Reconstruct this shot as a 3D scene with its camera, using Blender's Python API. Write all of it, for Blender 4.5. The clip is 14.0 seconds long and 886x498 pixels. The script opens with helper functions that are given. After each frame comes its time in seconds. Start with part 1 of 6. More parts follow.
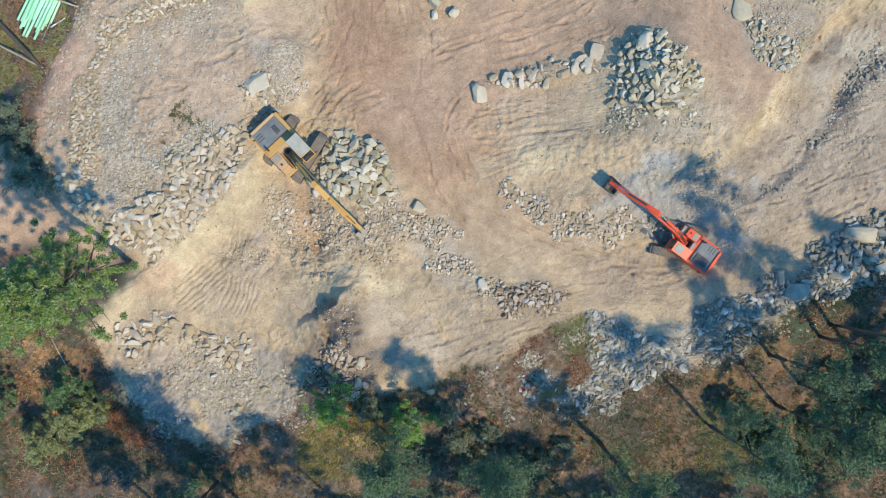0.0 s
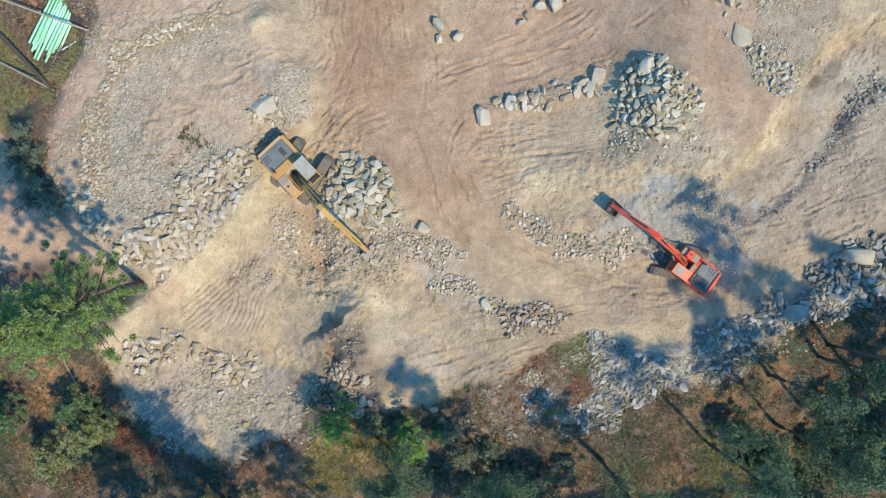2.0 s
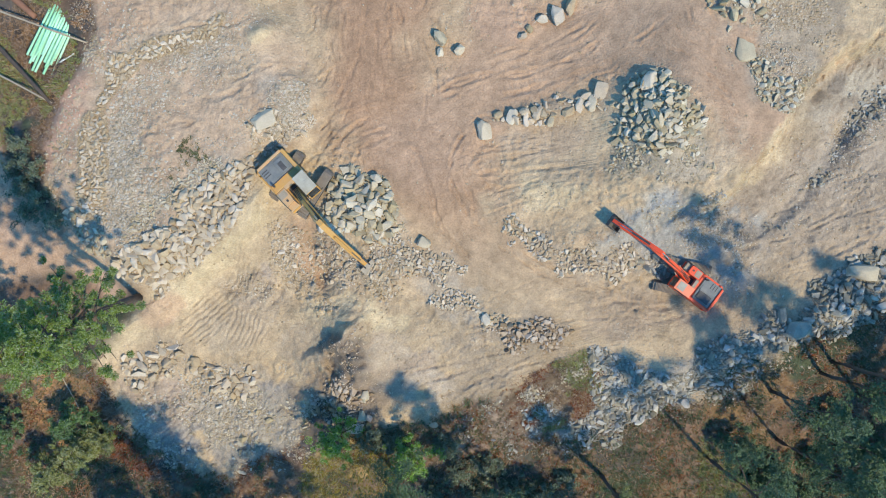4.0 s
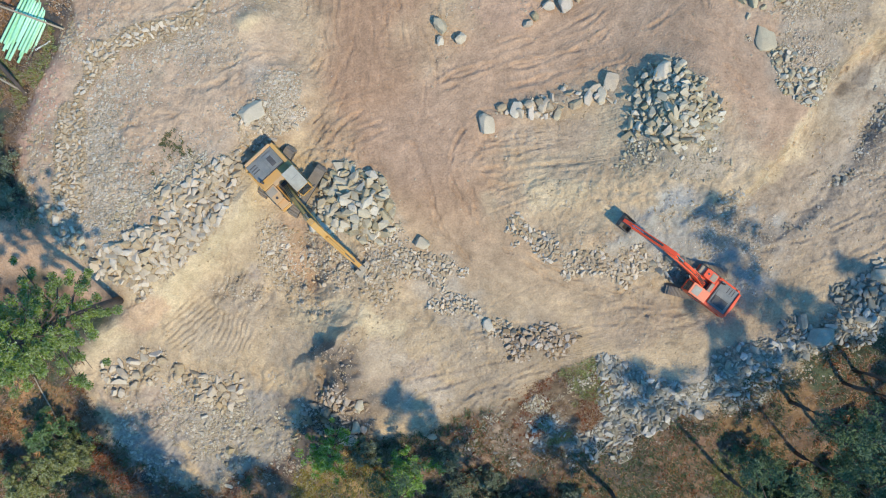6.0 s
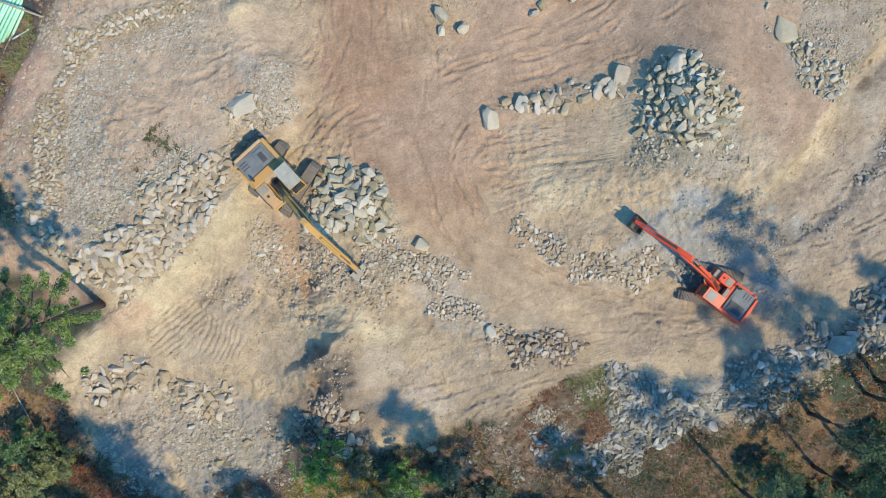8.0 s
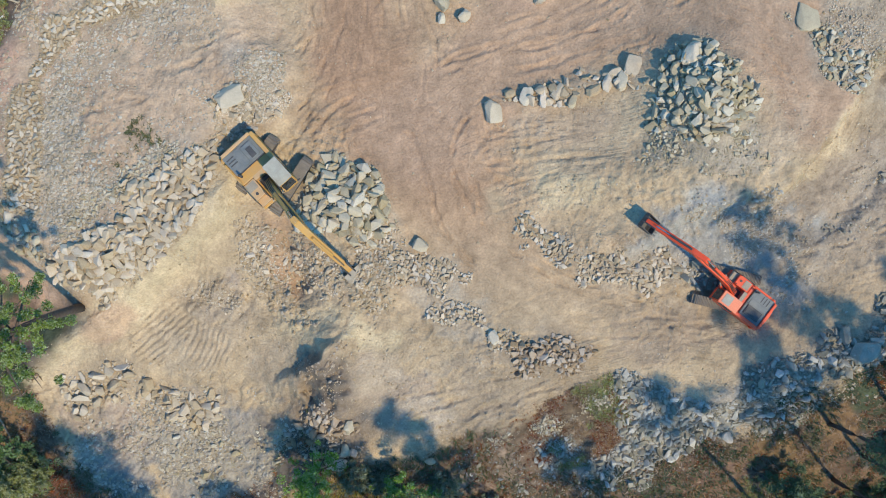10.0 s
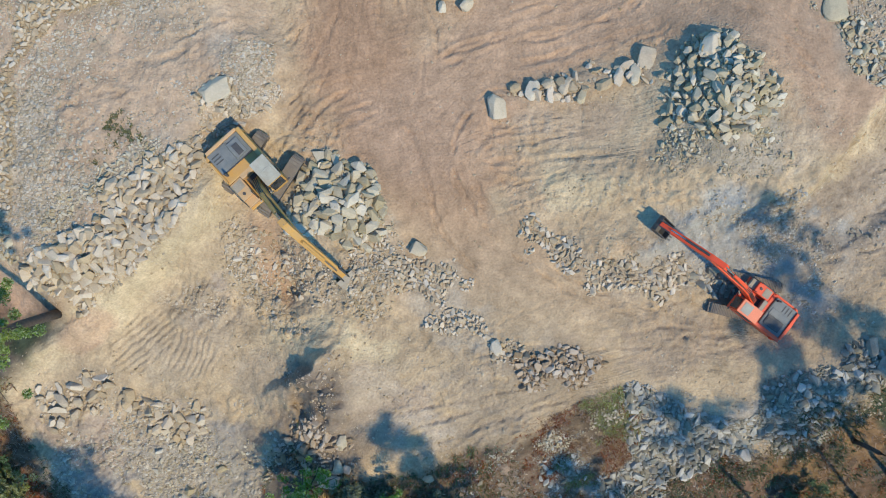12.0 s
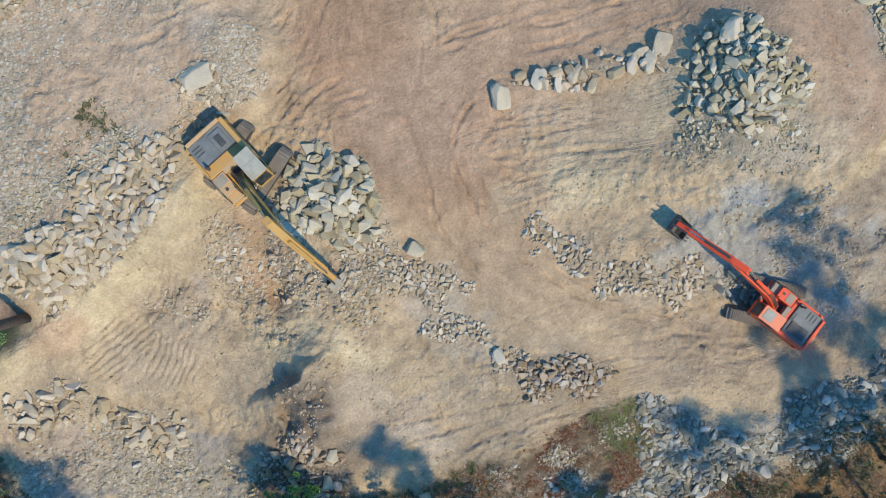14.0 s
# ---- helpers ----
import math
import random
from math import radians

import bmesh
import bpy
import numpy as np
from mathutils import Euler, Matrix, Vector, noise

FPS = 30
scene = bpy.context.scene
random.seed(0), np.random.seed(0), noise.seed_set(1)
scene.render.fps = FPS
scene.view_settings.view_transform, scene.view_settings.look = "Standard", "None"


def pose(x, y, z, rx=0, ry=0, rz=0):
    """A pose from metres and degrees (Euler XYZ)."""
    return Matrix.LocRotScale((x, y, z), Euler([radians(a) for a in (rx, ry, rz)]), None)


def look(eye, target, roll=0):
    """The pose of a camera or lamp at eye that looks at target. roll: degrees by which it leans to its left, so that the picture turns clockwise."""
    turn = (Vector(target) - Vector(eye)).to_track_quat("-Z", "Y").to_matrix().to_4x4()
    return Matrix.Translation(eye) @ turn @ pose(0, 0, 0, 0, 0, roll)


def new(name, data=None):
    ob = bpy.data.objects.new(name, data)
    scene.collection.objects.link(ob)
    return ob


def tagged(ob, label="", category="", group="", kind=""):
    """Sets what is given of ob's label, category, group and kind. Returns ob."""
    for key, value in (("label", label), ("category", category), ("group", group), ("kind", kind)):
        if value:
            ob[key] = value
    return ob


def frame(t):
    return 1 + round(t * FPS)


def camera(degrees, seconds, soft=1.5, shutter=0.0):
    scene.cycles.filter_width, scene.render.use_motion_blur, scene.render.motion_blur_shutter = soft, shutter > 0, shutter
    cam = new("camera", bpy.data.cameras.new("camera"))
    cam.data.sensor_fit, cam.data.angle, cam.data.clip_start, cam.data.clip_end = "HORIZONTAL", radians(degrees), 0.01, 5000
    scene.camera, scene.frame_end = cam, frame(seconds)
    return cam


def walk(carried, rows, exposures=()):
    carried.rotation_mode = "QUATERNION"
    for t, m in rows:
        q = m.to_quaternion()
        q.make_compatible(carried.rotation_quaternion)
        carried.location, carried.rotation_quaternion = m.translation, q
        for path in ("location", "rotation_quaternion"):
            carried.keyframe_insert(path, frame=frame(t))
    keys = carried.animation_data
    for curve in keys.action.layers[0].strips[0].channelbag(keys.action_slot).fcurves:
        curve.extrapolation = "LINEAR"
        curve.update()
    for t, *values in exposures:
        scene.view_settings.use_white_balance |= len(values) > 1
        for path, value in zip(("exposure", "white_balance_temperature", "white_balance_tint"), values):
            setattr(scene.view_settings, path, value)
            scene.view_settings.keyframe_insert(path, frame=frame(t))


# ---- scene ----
cam = camera(49.7, 14.0, soft=1.0)
METRES, EYE, TILT, LEAN, TURN = 26.0, 79.1, -90.0, 0.0, 0.0
ROWS = [
    (0.0, 0.0, 0.0, 0.0, 0.0, 0.0, -0.0),
    (0.5, -0.0005, -0.0067, 0.0094, 0.05, 0.0, -0.06),
    (1.0, -0.0013, -0.0182, 0.0249, 0.09, -0.01, -0.11),
    (1.5, -0.0018, -0.0315, 0.0434, 0.14, -0.01, -0.15),
    (2.0, -0.0019, -0.0465, 0.0647, 0.19, 0.02, -0.18),
    (2.5, -0.0028, -0.0599, 0.0893, 0.21, 0.05, -0.23),
    (3.0, -0.0027, -0.0682, 0.1048, 0.21, 0.03, -0.28),
    (5.5, 0.0003, 0.1204, 0.1165, 0.27, -0.04, -0.5),
    (6.0, -0.0033, 0.1595, 0.1162, 0.18, 0.0, -0.54),
    (6.5, -0.0069, 0.1973, 0.1163, 0.13, -0.01, -0.55),
    (7.0, -0.0113, 0.2356, 0.1172, 0.05, -0.01, -0.58),
    (7.5, -0.0155, 0.2731, 0.1189, -0.05, 0.03, -0.65),
    (8.0, -0.0192, 0.3128, 0.1204, -0.1, 0.03, -0.71),
    (10.5, -0.0191, 0.5077, 0.1248, -0.12, 0.01, -0.86),
    (11.0, -0.0191, 0.5483, 0.1295, -0.09, -0.02, -0.93),
    (11.5, -0.0161, 0.5873, 0.1342, -0.01, -0.04, -1.0),
    (12.0, -0.0087, 0.6291, 0.1396, 0.11, -0.12, -1.04),
    (12.5, -0.0092, 0.6717, 0.1422, 0.04, -0.17, -1.1),
    (13.0, -0.0107, 0.7147, 0.1423, 0.01, -0.19, -1.16),
    (13.5, -0.0114, 0.758, 0.1457, -0.02, -0.27, -1.21),
    (14.0, -0.014, 0.8015, 0.152, -0.08, -0.41, -1.26),
]
walk(cam, [(t, pose(0, 0, EYE, TILT, LEAN, TURN) @ pose(METRES * x, METRES * y, METRES * z, 90 + pitch, roll, yaw)) for t, x, y, z, yaw, pitch, roll in ROWS], [(0.0, 0.04), (7.0, -0.02), (14.0, -0.17)])


# ---- daylight ----
SUN_ELEVATION, SUN_X, SUN_Y = 53.0, 0.69, -0.72
world = bpy.data.worlds.new("daylight")
scene.world = world
world.use_nodes = True
sky = world.node_tree.nodes.new("ShaderNodeTexSky")
sky.sky_type, sky.sun_disc = "NISHITA", False
sky.sun_elevation, sky.sun_rotation = radians(SUN_ELEVATION), math.atan2(SUN_X, SUN_Y)
sky.air_density, sky.dust_density, sky.ozone_density = 1.4, 0.6, 2.0
tint = world.node_tree.nodes.new("ShaderNodeMix")
tint.data_type, tint.blend_type = "RGBA", "MULTIPLY"
tint.inputs["Factor"].default_value, tint.inputs["B"].default_value = 1.0, (0.44, 1.11, 1.62, 1)
world.node_tree.links.new(sky.outputs[0], tint.inputs["A"])
world.node_tree.links.new(tint.outputs["Result"], world.node_tree.nodes["Background"].inputs[0])
world.node_tree.nodes["Background"].inputs[1].default_value = 0.15
sun = new("sun", bpy.data.lights.new("sun", "SUN"))
sun.data.energy, sun.data.angle, sun.data.color = 4.52, radians(1.3), (1.0, 0.846, 0.568)
sun.matrix_world = look((SUN_X * 60, SUN_Y * 60, 100 * math.tan(radians(SUN_ELEVATION)) * 0.6), (0, 0, 0))


# ---- shape of the ground ----
TABLE = np.random.RandomState(7).rand(256, 256)


def vnoise(x, y):
    """Smooth value noise in 0..1 on a unit lattice."""
    x, y = np.asarray(x, float), np.asarray(y, float)
    i, j = np.floor(x).astype(int), np.floor(y).astype(int)
    u, v = x - i, y - j
    u, v = u * u * (3 - 2 * u), v * v * (3 - 2 * v)
    a, b = TABLE[i % 256, j % 256], TABLE[(i + 1) % 256, j % 256]
    c, d = TABLE[i % 256, (j + 1) % 256], TABLE[(i + 1) % 256, (j + 1) % 256]
    return (a * (1 - u) + b * u) * (1 - v) + (c * (1 - u) + d * u) * v


def fbm(x, y, size, octaves=4, gain=0.5):
    """Fractal noise about zero, in -1..1; size: metres of the largest waves."""
    total, amp, norm = 0.0, 1.0, 0.0
    x, y = np.asarray(x, float) / size, np.asarray(y, float) / size
    for k in range(octaves):
        total = total + amp * (2 * vnoise(x + 17.3 * k, y - 9.1 * k) - 1)
        norm += amp
        amp *= gain
        x, y = 1.63 * x - 1.17 * y, 1.17 * x + 1.63 * y
    return total / norm * 1.6


def step(a, b, v):
    t = np.clip((np.asarray(v, float) - a) / (b - a), 0, 1)
    return t * t * (3 - 2 * t)


def inside(x, y, poly):
    """Signed distance to the outline of a polygon: positive inside."""
    x, y = np.asarray(x, float), np.asarray(y, float)
    best, odd = np.full(np.broadcast(x, y).shape, 1e9), np.zeros(np.broadcast(x, y).shape, bool)
    for (ax, ay), (bx, by) in zip(poly, poly[1:] + poly[:1]):
        ex, ey = bx - ax, by - ay
        t = np.clip(((x - ax) * ex + (y - ay) * ey) / (ex * ex + ey * ey + 1e-9), 0, 1)
        best = np.minimum(best, (x - ax - t * ex) ** 2 + (y - ay - t * ey) ** 2)
        cross = ((ay > y) != (by > y)) & (x < ex * (y - ay) / (ey if abs(ey) > 1e-9 else 1e-9) + ax)
        odd = odd ^ cross
    d = np.sqrt(best)
    return np.where(odd, d, -d)


def along(x, y, line):
    """Distance to a polyline, and the length run along it."""
    x, y = np.asarray(x, float), np.asarray(y, float)
    best, run, start = np.full(np.broadcast(x, y).shape, 1e9), np.zeros(np.broadcast(x, y).shape), 0.0
    for (ax, ay), (bx, by) in zip(line, line[1:]):
        ex, ey = bx - ax, by - ay
        n = math.hypot(ex, ey)
        t = np.clip(((x - ax) * ex + (y - ay) * ey) / (n * n), 0, 1)
        d = np.hypot(x - ax - t * ex, y - ay - t * ey)
        run = np.where(d < best, start + t * n, run)
        best = np.minimum(best, d)
        start += n
    return best, run


def bump(x, y, centre, rx, ry, turn=0.0):
    """A round hill of height 1 with half axes rx and ry."""
    c, s = math.cos(radians_of(turn)), math.sin(radians_of(turn))
    dx, dy = np.asarray(x, float) - centre[0], np.asarray(y, float) - centre[1]
    a, b = (dx * c + dy * s) / rx, (dy * c - dx * s) / ry
    return np.exp(-1.6 * (a * a + b * b))


def radians_of(a):
    return a * math.pi / 180


PLATEAU = [(-34.26, 25.98), (-17.45, 26.05), (-13.69, 20.47), (-11.80, 16.28), (-12.95, 12.54), (-16.42, 7.86), (-18.28, 4.59), (-21.53, 1.31), (-25.72, -0.34), (-26.89, 0.35), (-30.60, 4.30), (-33.10, 7.60), (-33.60, 11.50), (-32.50, 16.20), (-30.20, 20.00)]
CLEARING = [(-34.78, 42.35), (-29.10, 20.87), (-32.26, 13.05), (-33.36, 7.92), (-28.29, 0.77), (-26.61, -1.14), (-31.79, -6.27), (-30.53, -9.73), (-28.52, -13.69), (-25.58, -17.13), (-21.81, -18.61), (-17.24, -17.82), (-11.53, -15.29), (-10.67, -11.85), (-6.45, -13.07), (-0.50, -12.46), (3.41, -10.62), (5.70, -13.74), (10.90, -14.95), (17.81, -12.19), (21.76, -10.54), (26.05, -7.44), (30.38, -4.76), (39.04, -1.34), (52.82, 4.03), (50.68, 41.62)]
ROAD_RED = [(-4.99, 29.56), (-5.67, 21.91), (-5.40, 16.17), (-2.50, 9.49), (1.83, 3.30), (8.06, -0.96)]
ROAD_EAST = [(-1.56, 11.89), (4.15, 17.65), (10.21, 19.85), (17.06, 21.52), (22.65, 17.82), (24.99, 15.04)]
PLACE_A, PLACE_B = (17.00, 13.60), (-7.17, 5.85)
SCARP = (-9.62, -4.49)
HOLES = [(-11.21, 3.25), (-10.47, 0.83), (-9.45, -6.76), (30.40, 16.28), (32.90, 12.75)]
BANK_EAST = [(22.24, 7.11), (25.16, 9.37), (27.90, 13.06), (29.11, 16.11), (32.04, 18.61), (36.56, 20.45), (50.10, 25.71), (50.01, 45.65), (-23.74, 47.67), (-23.45, -9.73), (5.18, 0.93)]
TRACKS = [[(-6.88, 25.72), (-6.86, 19.99), (-5.97, 14.26), (-3.45, 8.06), (0.40, 2.34)],
          [(-3.78, 25.74), (-3.89, 19.52), (-2.76, 14.27), (-1.07, 9.50), (2.78, 3.79), (8.05, -0.01), (14.26, -0.93)],
          [(-4.42, 10.92), (-9.19, 9.46), (-11.82, 8.02)],
          [(-0.60, 11.41), (2.72, 15.73), (7.87, 17.48), (13.51, 20.09)],
          [(1.80, 8.56), (6.57, 9.54), (11.67, 9.95)],
          [(1.79, 10.23), (6.56, 11.35), (12.61, 11.84)],
          [(-2.44, -9.29), (1.90, -6.84), (8.18, -5.36)],
          [(-2.93, -7.35), (1.89, -5.39), (7.20, -2.95), (13.79, -1.89), (19.04, -2.58)],
          [(-12.86, 9.83), (-10.99, 12.68), (-9.23, 17.59), (-7.83, 22.85)],
          [(17.98, 21.99), (21.72, 18.28), (24.53, 14.57)],
          [(23.78, 3.89), (29.00, 7.25), (36.61, 10.15)],
          [(25.69, 2.46), (30.92, 5.35), (37.00, 8.24)]]
RIPPLES = [((-20.53, -3.16), 3.2, 2.2, 45, 40, 0.15), ((-17.29, -4.03), 2.0, 2.4, 70, 66, 0.15), ((-16.62, 0.50), 2.3, 1.3, 20, 58, 0.12), ((-17.87, 3.29), 1.6, 1.7, 60, 74, 0.13), ((2.58, -4.11), 1.5, 0.95, 0, 10, 0.08), ((34.26, 18.33), 3.0, 1.7, 30, 70, 0.08), ((15.66, 20.12), 2.0, 1.2, 20, 60, 0.03), ((-24.24, -12.69), 3.6, 2.6, 35, 38, 0.09), ((-27.90, -11.89), 2.6, 2.0, 35, 40, 0.09), ((-11.36, -9.56), 1.8, 1.2, 0, 30, 0.06), ((31.00, 5.12), 2.4, 1.2, 20, 35, 0.05), ((-4.95, 20.47), 1.0, 3.4, 5, 2, 0.045), ((-3.41, 18.10), 0.9, 3.2, 5, 4, 0.045), ((21.51, -7.37), 2.2, 1.0, 10, 50, 0.05), ((-1.56, 12.35), 1.5, 2.8, 20, -20, 0.035)]
FURROWS = [
    [(-1.10, 15.43), (0.33, 15.82), (1.77, 16.20), (3.67, 17.18), (6.54, 17.66), (9.14, 18.49), (11.22, 19.09), (12.68, 20.44)],
    [(-1.34, 15.71), (0.33, 16.59), (2.33, 17.26), (4.15, 17.75)],
    [(-11.63, 11.80), (-10.39, 13.03), (-9.21, 13.99), (-7.30, 14.72), (-4.92, 15.11)],
    [(-11.48, 9.35), (-10.62, 10.78), (-10.15, 11.93), (-9.01, 13.18)],
    [(-10.85, 9.35), (-9.19, 11.55), (-8.01, 12.99), (-6.25, 14.01)],
    [(-9.19, 11.27), (-7.29, 12.33), (-4.91, 13.01)],
    [(-6.63, 23.79), (-7.24, 20.93), (-7.61, 18.55), (-8.65, 16.63), (-9.31, 15.00)],
    [(-11.06, 15.95), (-10.18, 17.48), (-8.66, 18.63)],
    [(2.02, 13.04), (0.92, 12.08), (0.17, 10.36), (0.37, 8.06), (1.82, 5.60), (4.22, 3.22), (7.57, 1.04), (10.45, -0.29), (13.07, -0.56)],
    [(0.94, 9.50), (2.29, 6.41), (4.69, 3.79), (8.04, 1.66), (11.40, 0.48)],
    [(14.76, -0.27), (17.14, 0.03), (19.75, 0.14)],
    [(7.10, -1.07), (9.98, -1.44), (12.83, -1.32)],
    [(13.80, -2.18), (16.67, -1.98), (19.76, -1.77)],
    [(1.70, 10.17), (5.13, 10.66), (7.97, 11.19), (11.50, 11.28)],
    [(2.18, 9.22), (6.08, 9.47), (8.44, 9.75), (11.50, 9.86)],
    [(2.56, 8.27), (5.12, 7.88), (7.48, 8.26)],
    [(3.04, 7.31), (5.36, 7.59), (7.01, 8.07)],
    [(1.79, 10.84), (4.17, 11.33), (6.55, 11.52)],
    [(-4.56, -7.63), (-0.51, -6.81), (2.85, -6.11), (6.25, -5.26)],
    [(-3.03, -8.93), (0.45, -7.60), (3.92, -6.80)],
    [(-1.58, -9.94), (2.39, -8.40), (5.37, -7.29), (8.36, -6.16)],
    [(-5.34, -8.02), (-2.44, -7.22), (0.45, -6.51)],
    [(0.08, -9.94), (2.87, -8.10), (5.50, -6.78)],
    [(-4.10, -9.34), (-1.48, -8.21), (1.90, -7.30)],
    [(23.80, 2.84), (29.08, 4.30), (34.04, 6.42)],
    [(29.08, 1.43), (32.92, 2.98), (36.69, 4.91)],
    [(-4.48, 23.80), (-3.90, 20.96), (-3.41, 18.48), (-2.53, 15.70)],
    [(-4.96, 23.80), (-4.95, 20.95), (-4.74, 18.08)],
    [(2.95, 18.12), (5.10, 18.89), (7.96, 19.86), (11.67, 21.82)],
    [(4.16, 15.74), (6.54, 16.22), (9.37, 17.15), (11.67, 17.63)],
    [(12.53, 16.02), (12.99, 16.96), (14.31, 17.81)],
    [(17.82, 19.50), (20.41, 17.07), (23.11, 14.78)],
    [(19.74, 17.54), (21.76, 15.47), (23.58, 13.19)],
    [(13.47, 19.34), (16.10, 20.56), (18.29, 22.29)],
    [(-8.21, 9.45), (-7.28, 11.27), (-4.90, 12.34), (-2.51, 10.92), (-1.54, 8.05), (-0.57, 4.73), (1.84, 1.87), (5.20, -0.51)],
    [(-26.28, -2.94), (-23.88, -0.70), (-20.95, 1.29), (-18.68, 3.66)],
    [(-28.09, -4.63), (-25.35, -3.14), (-22.40, -1.18)],
    [(14.78, -3.57), (18.59, -2.83), (20.97, -2.24)],
    [(8.04, -3.42), (10.93, -2.86), (14.29, -2.66)],
    [(-23.04, 20.44), (-20.96, 21.03), (-17.46, 21.14), (-15.29, 22.57)],
    [(-18.36, 16.27), (-15.09, 17.68), (-12.93, 18.27)],
    [(-22.54, 14.84), (-18.80, 15.04), (-16.03, 16.28)],
    [(-26.25, 11.55), (-22.99, 12.69), (-19.25, 13.44)]]
CREASE = [(24.78, 4.61), (27.05, 5.34), (29.15, 7.17), (30.93, 9.75), (32.44, 11.69), (33.43, 13.79), (34.75, 15.00), (38.45, 17.30)]
RIDGE = [(-14.55, 8.58), (-16.83, 5.36), (-19.92, 1.99), (-23.93, -1.93), (-28.96, -4.67), (-31.41, -5.91)]
STREAKS = [(ROAD_RED, 5.0, 0.6), (ROAD_EAST, 3.6, 0.8), ([(-3.40, -10.50), (1.90, -7.33), (8.17, -4.64), (14.75, -2.60), (20.47, -2.81)], 4.6, 2.0),
           ([(1.08, 9.51), (6.57, 10.87), (13.55, 12.08)], 3.6, 1.6), ([(-13.42, -7.16), (-19.35, -11.16), (-25.08, -16.87)], 6.5, 0.9),
           ([(22.83, 2.45), (29.96, 6.06), (38.52, 9.68)], 4.0, 0.8), ([(-22.07, 1.27), (-26.20, -2.15), (-30.92, -5.67)], 2.6, 0.7),
           ([(-1.55, 9.50), (2.79, 2.83), (9.01, -0.96), (17.12, -1.40)], 4.0, 0.7), ([(27.80, 11.33), (30.17, 16.28), (37.04, 19.99)], 2.8, 1.0)]


def streaks(x, y):
    """Across, along and strength of the nearest lane of fine drag marks."""
    across, run, strength = np.zeros(x.shape), np.zeros(x.shape), np.zeros(x.shape)
    best, second = np.full(x.shape, 1e9), np.full(x.shape, 1e9)
    for k, (line, wide, power) in enumerate(STREAKS):
        d, r = along(x, y, line)
        near = d / wide < best
        second = np.where(near, best, np.minimum(second, d / wide))
        best = np.where(near, d / wide, best)
        across, run = np.where(near, d + 30.0 * k, across), np.where(near, r, run)
        strength = np.where(near, power * step(1.0, 0.55, d / wide), strength)
    return across + 0.35 * fbm(x, y, 4.0, 2), run, 0.6 * strength * step(0.12, 0.4, second - best) * (0.25 + 0.75 * step(-0.1, 0.5, fbm(x + 71, y - 33, 3.4, 3)))


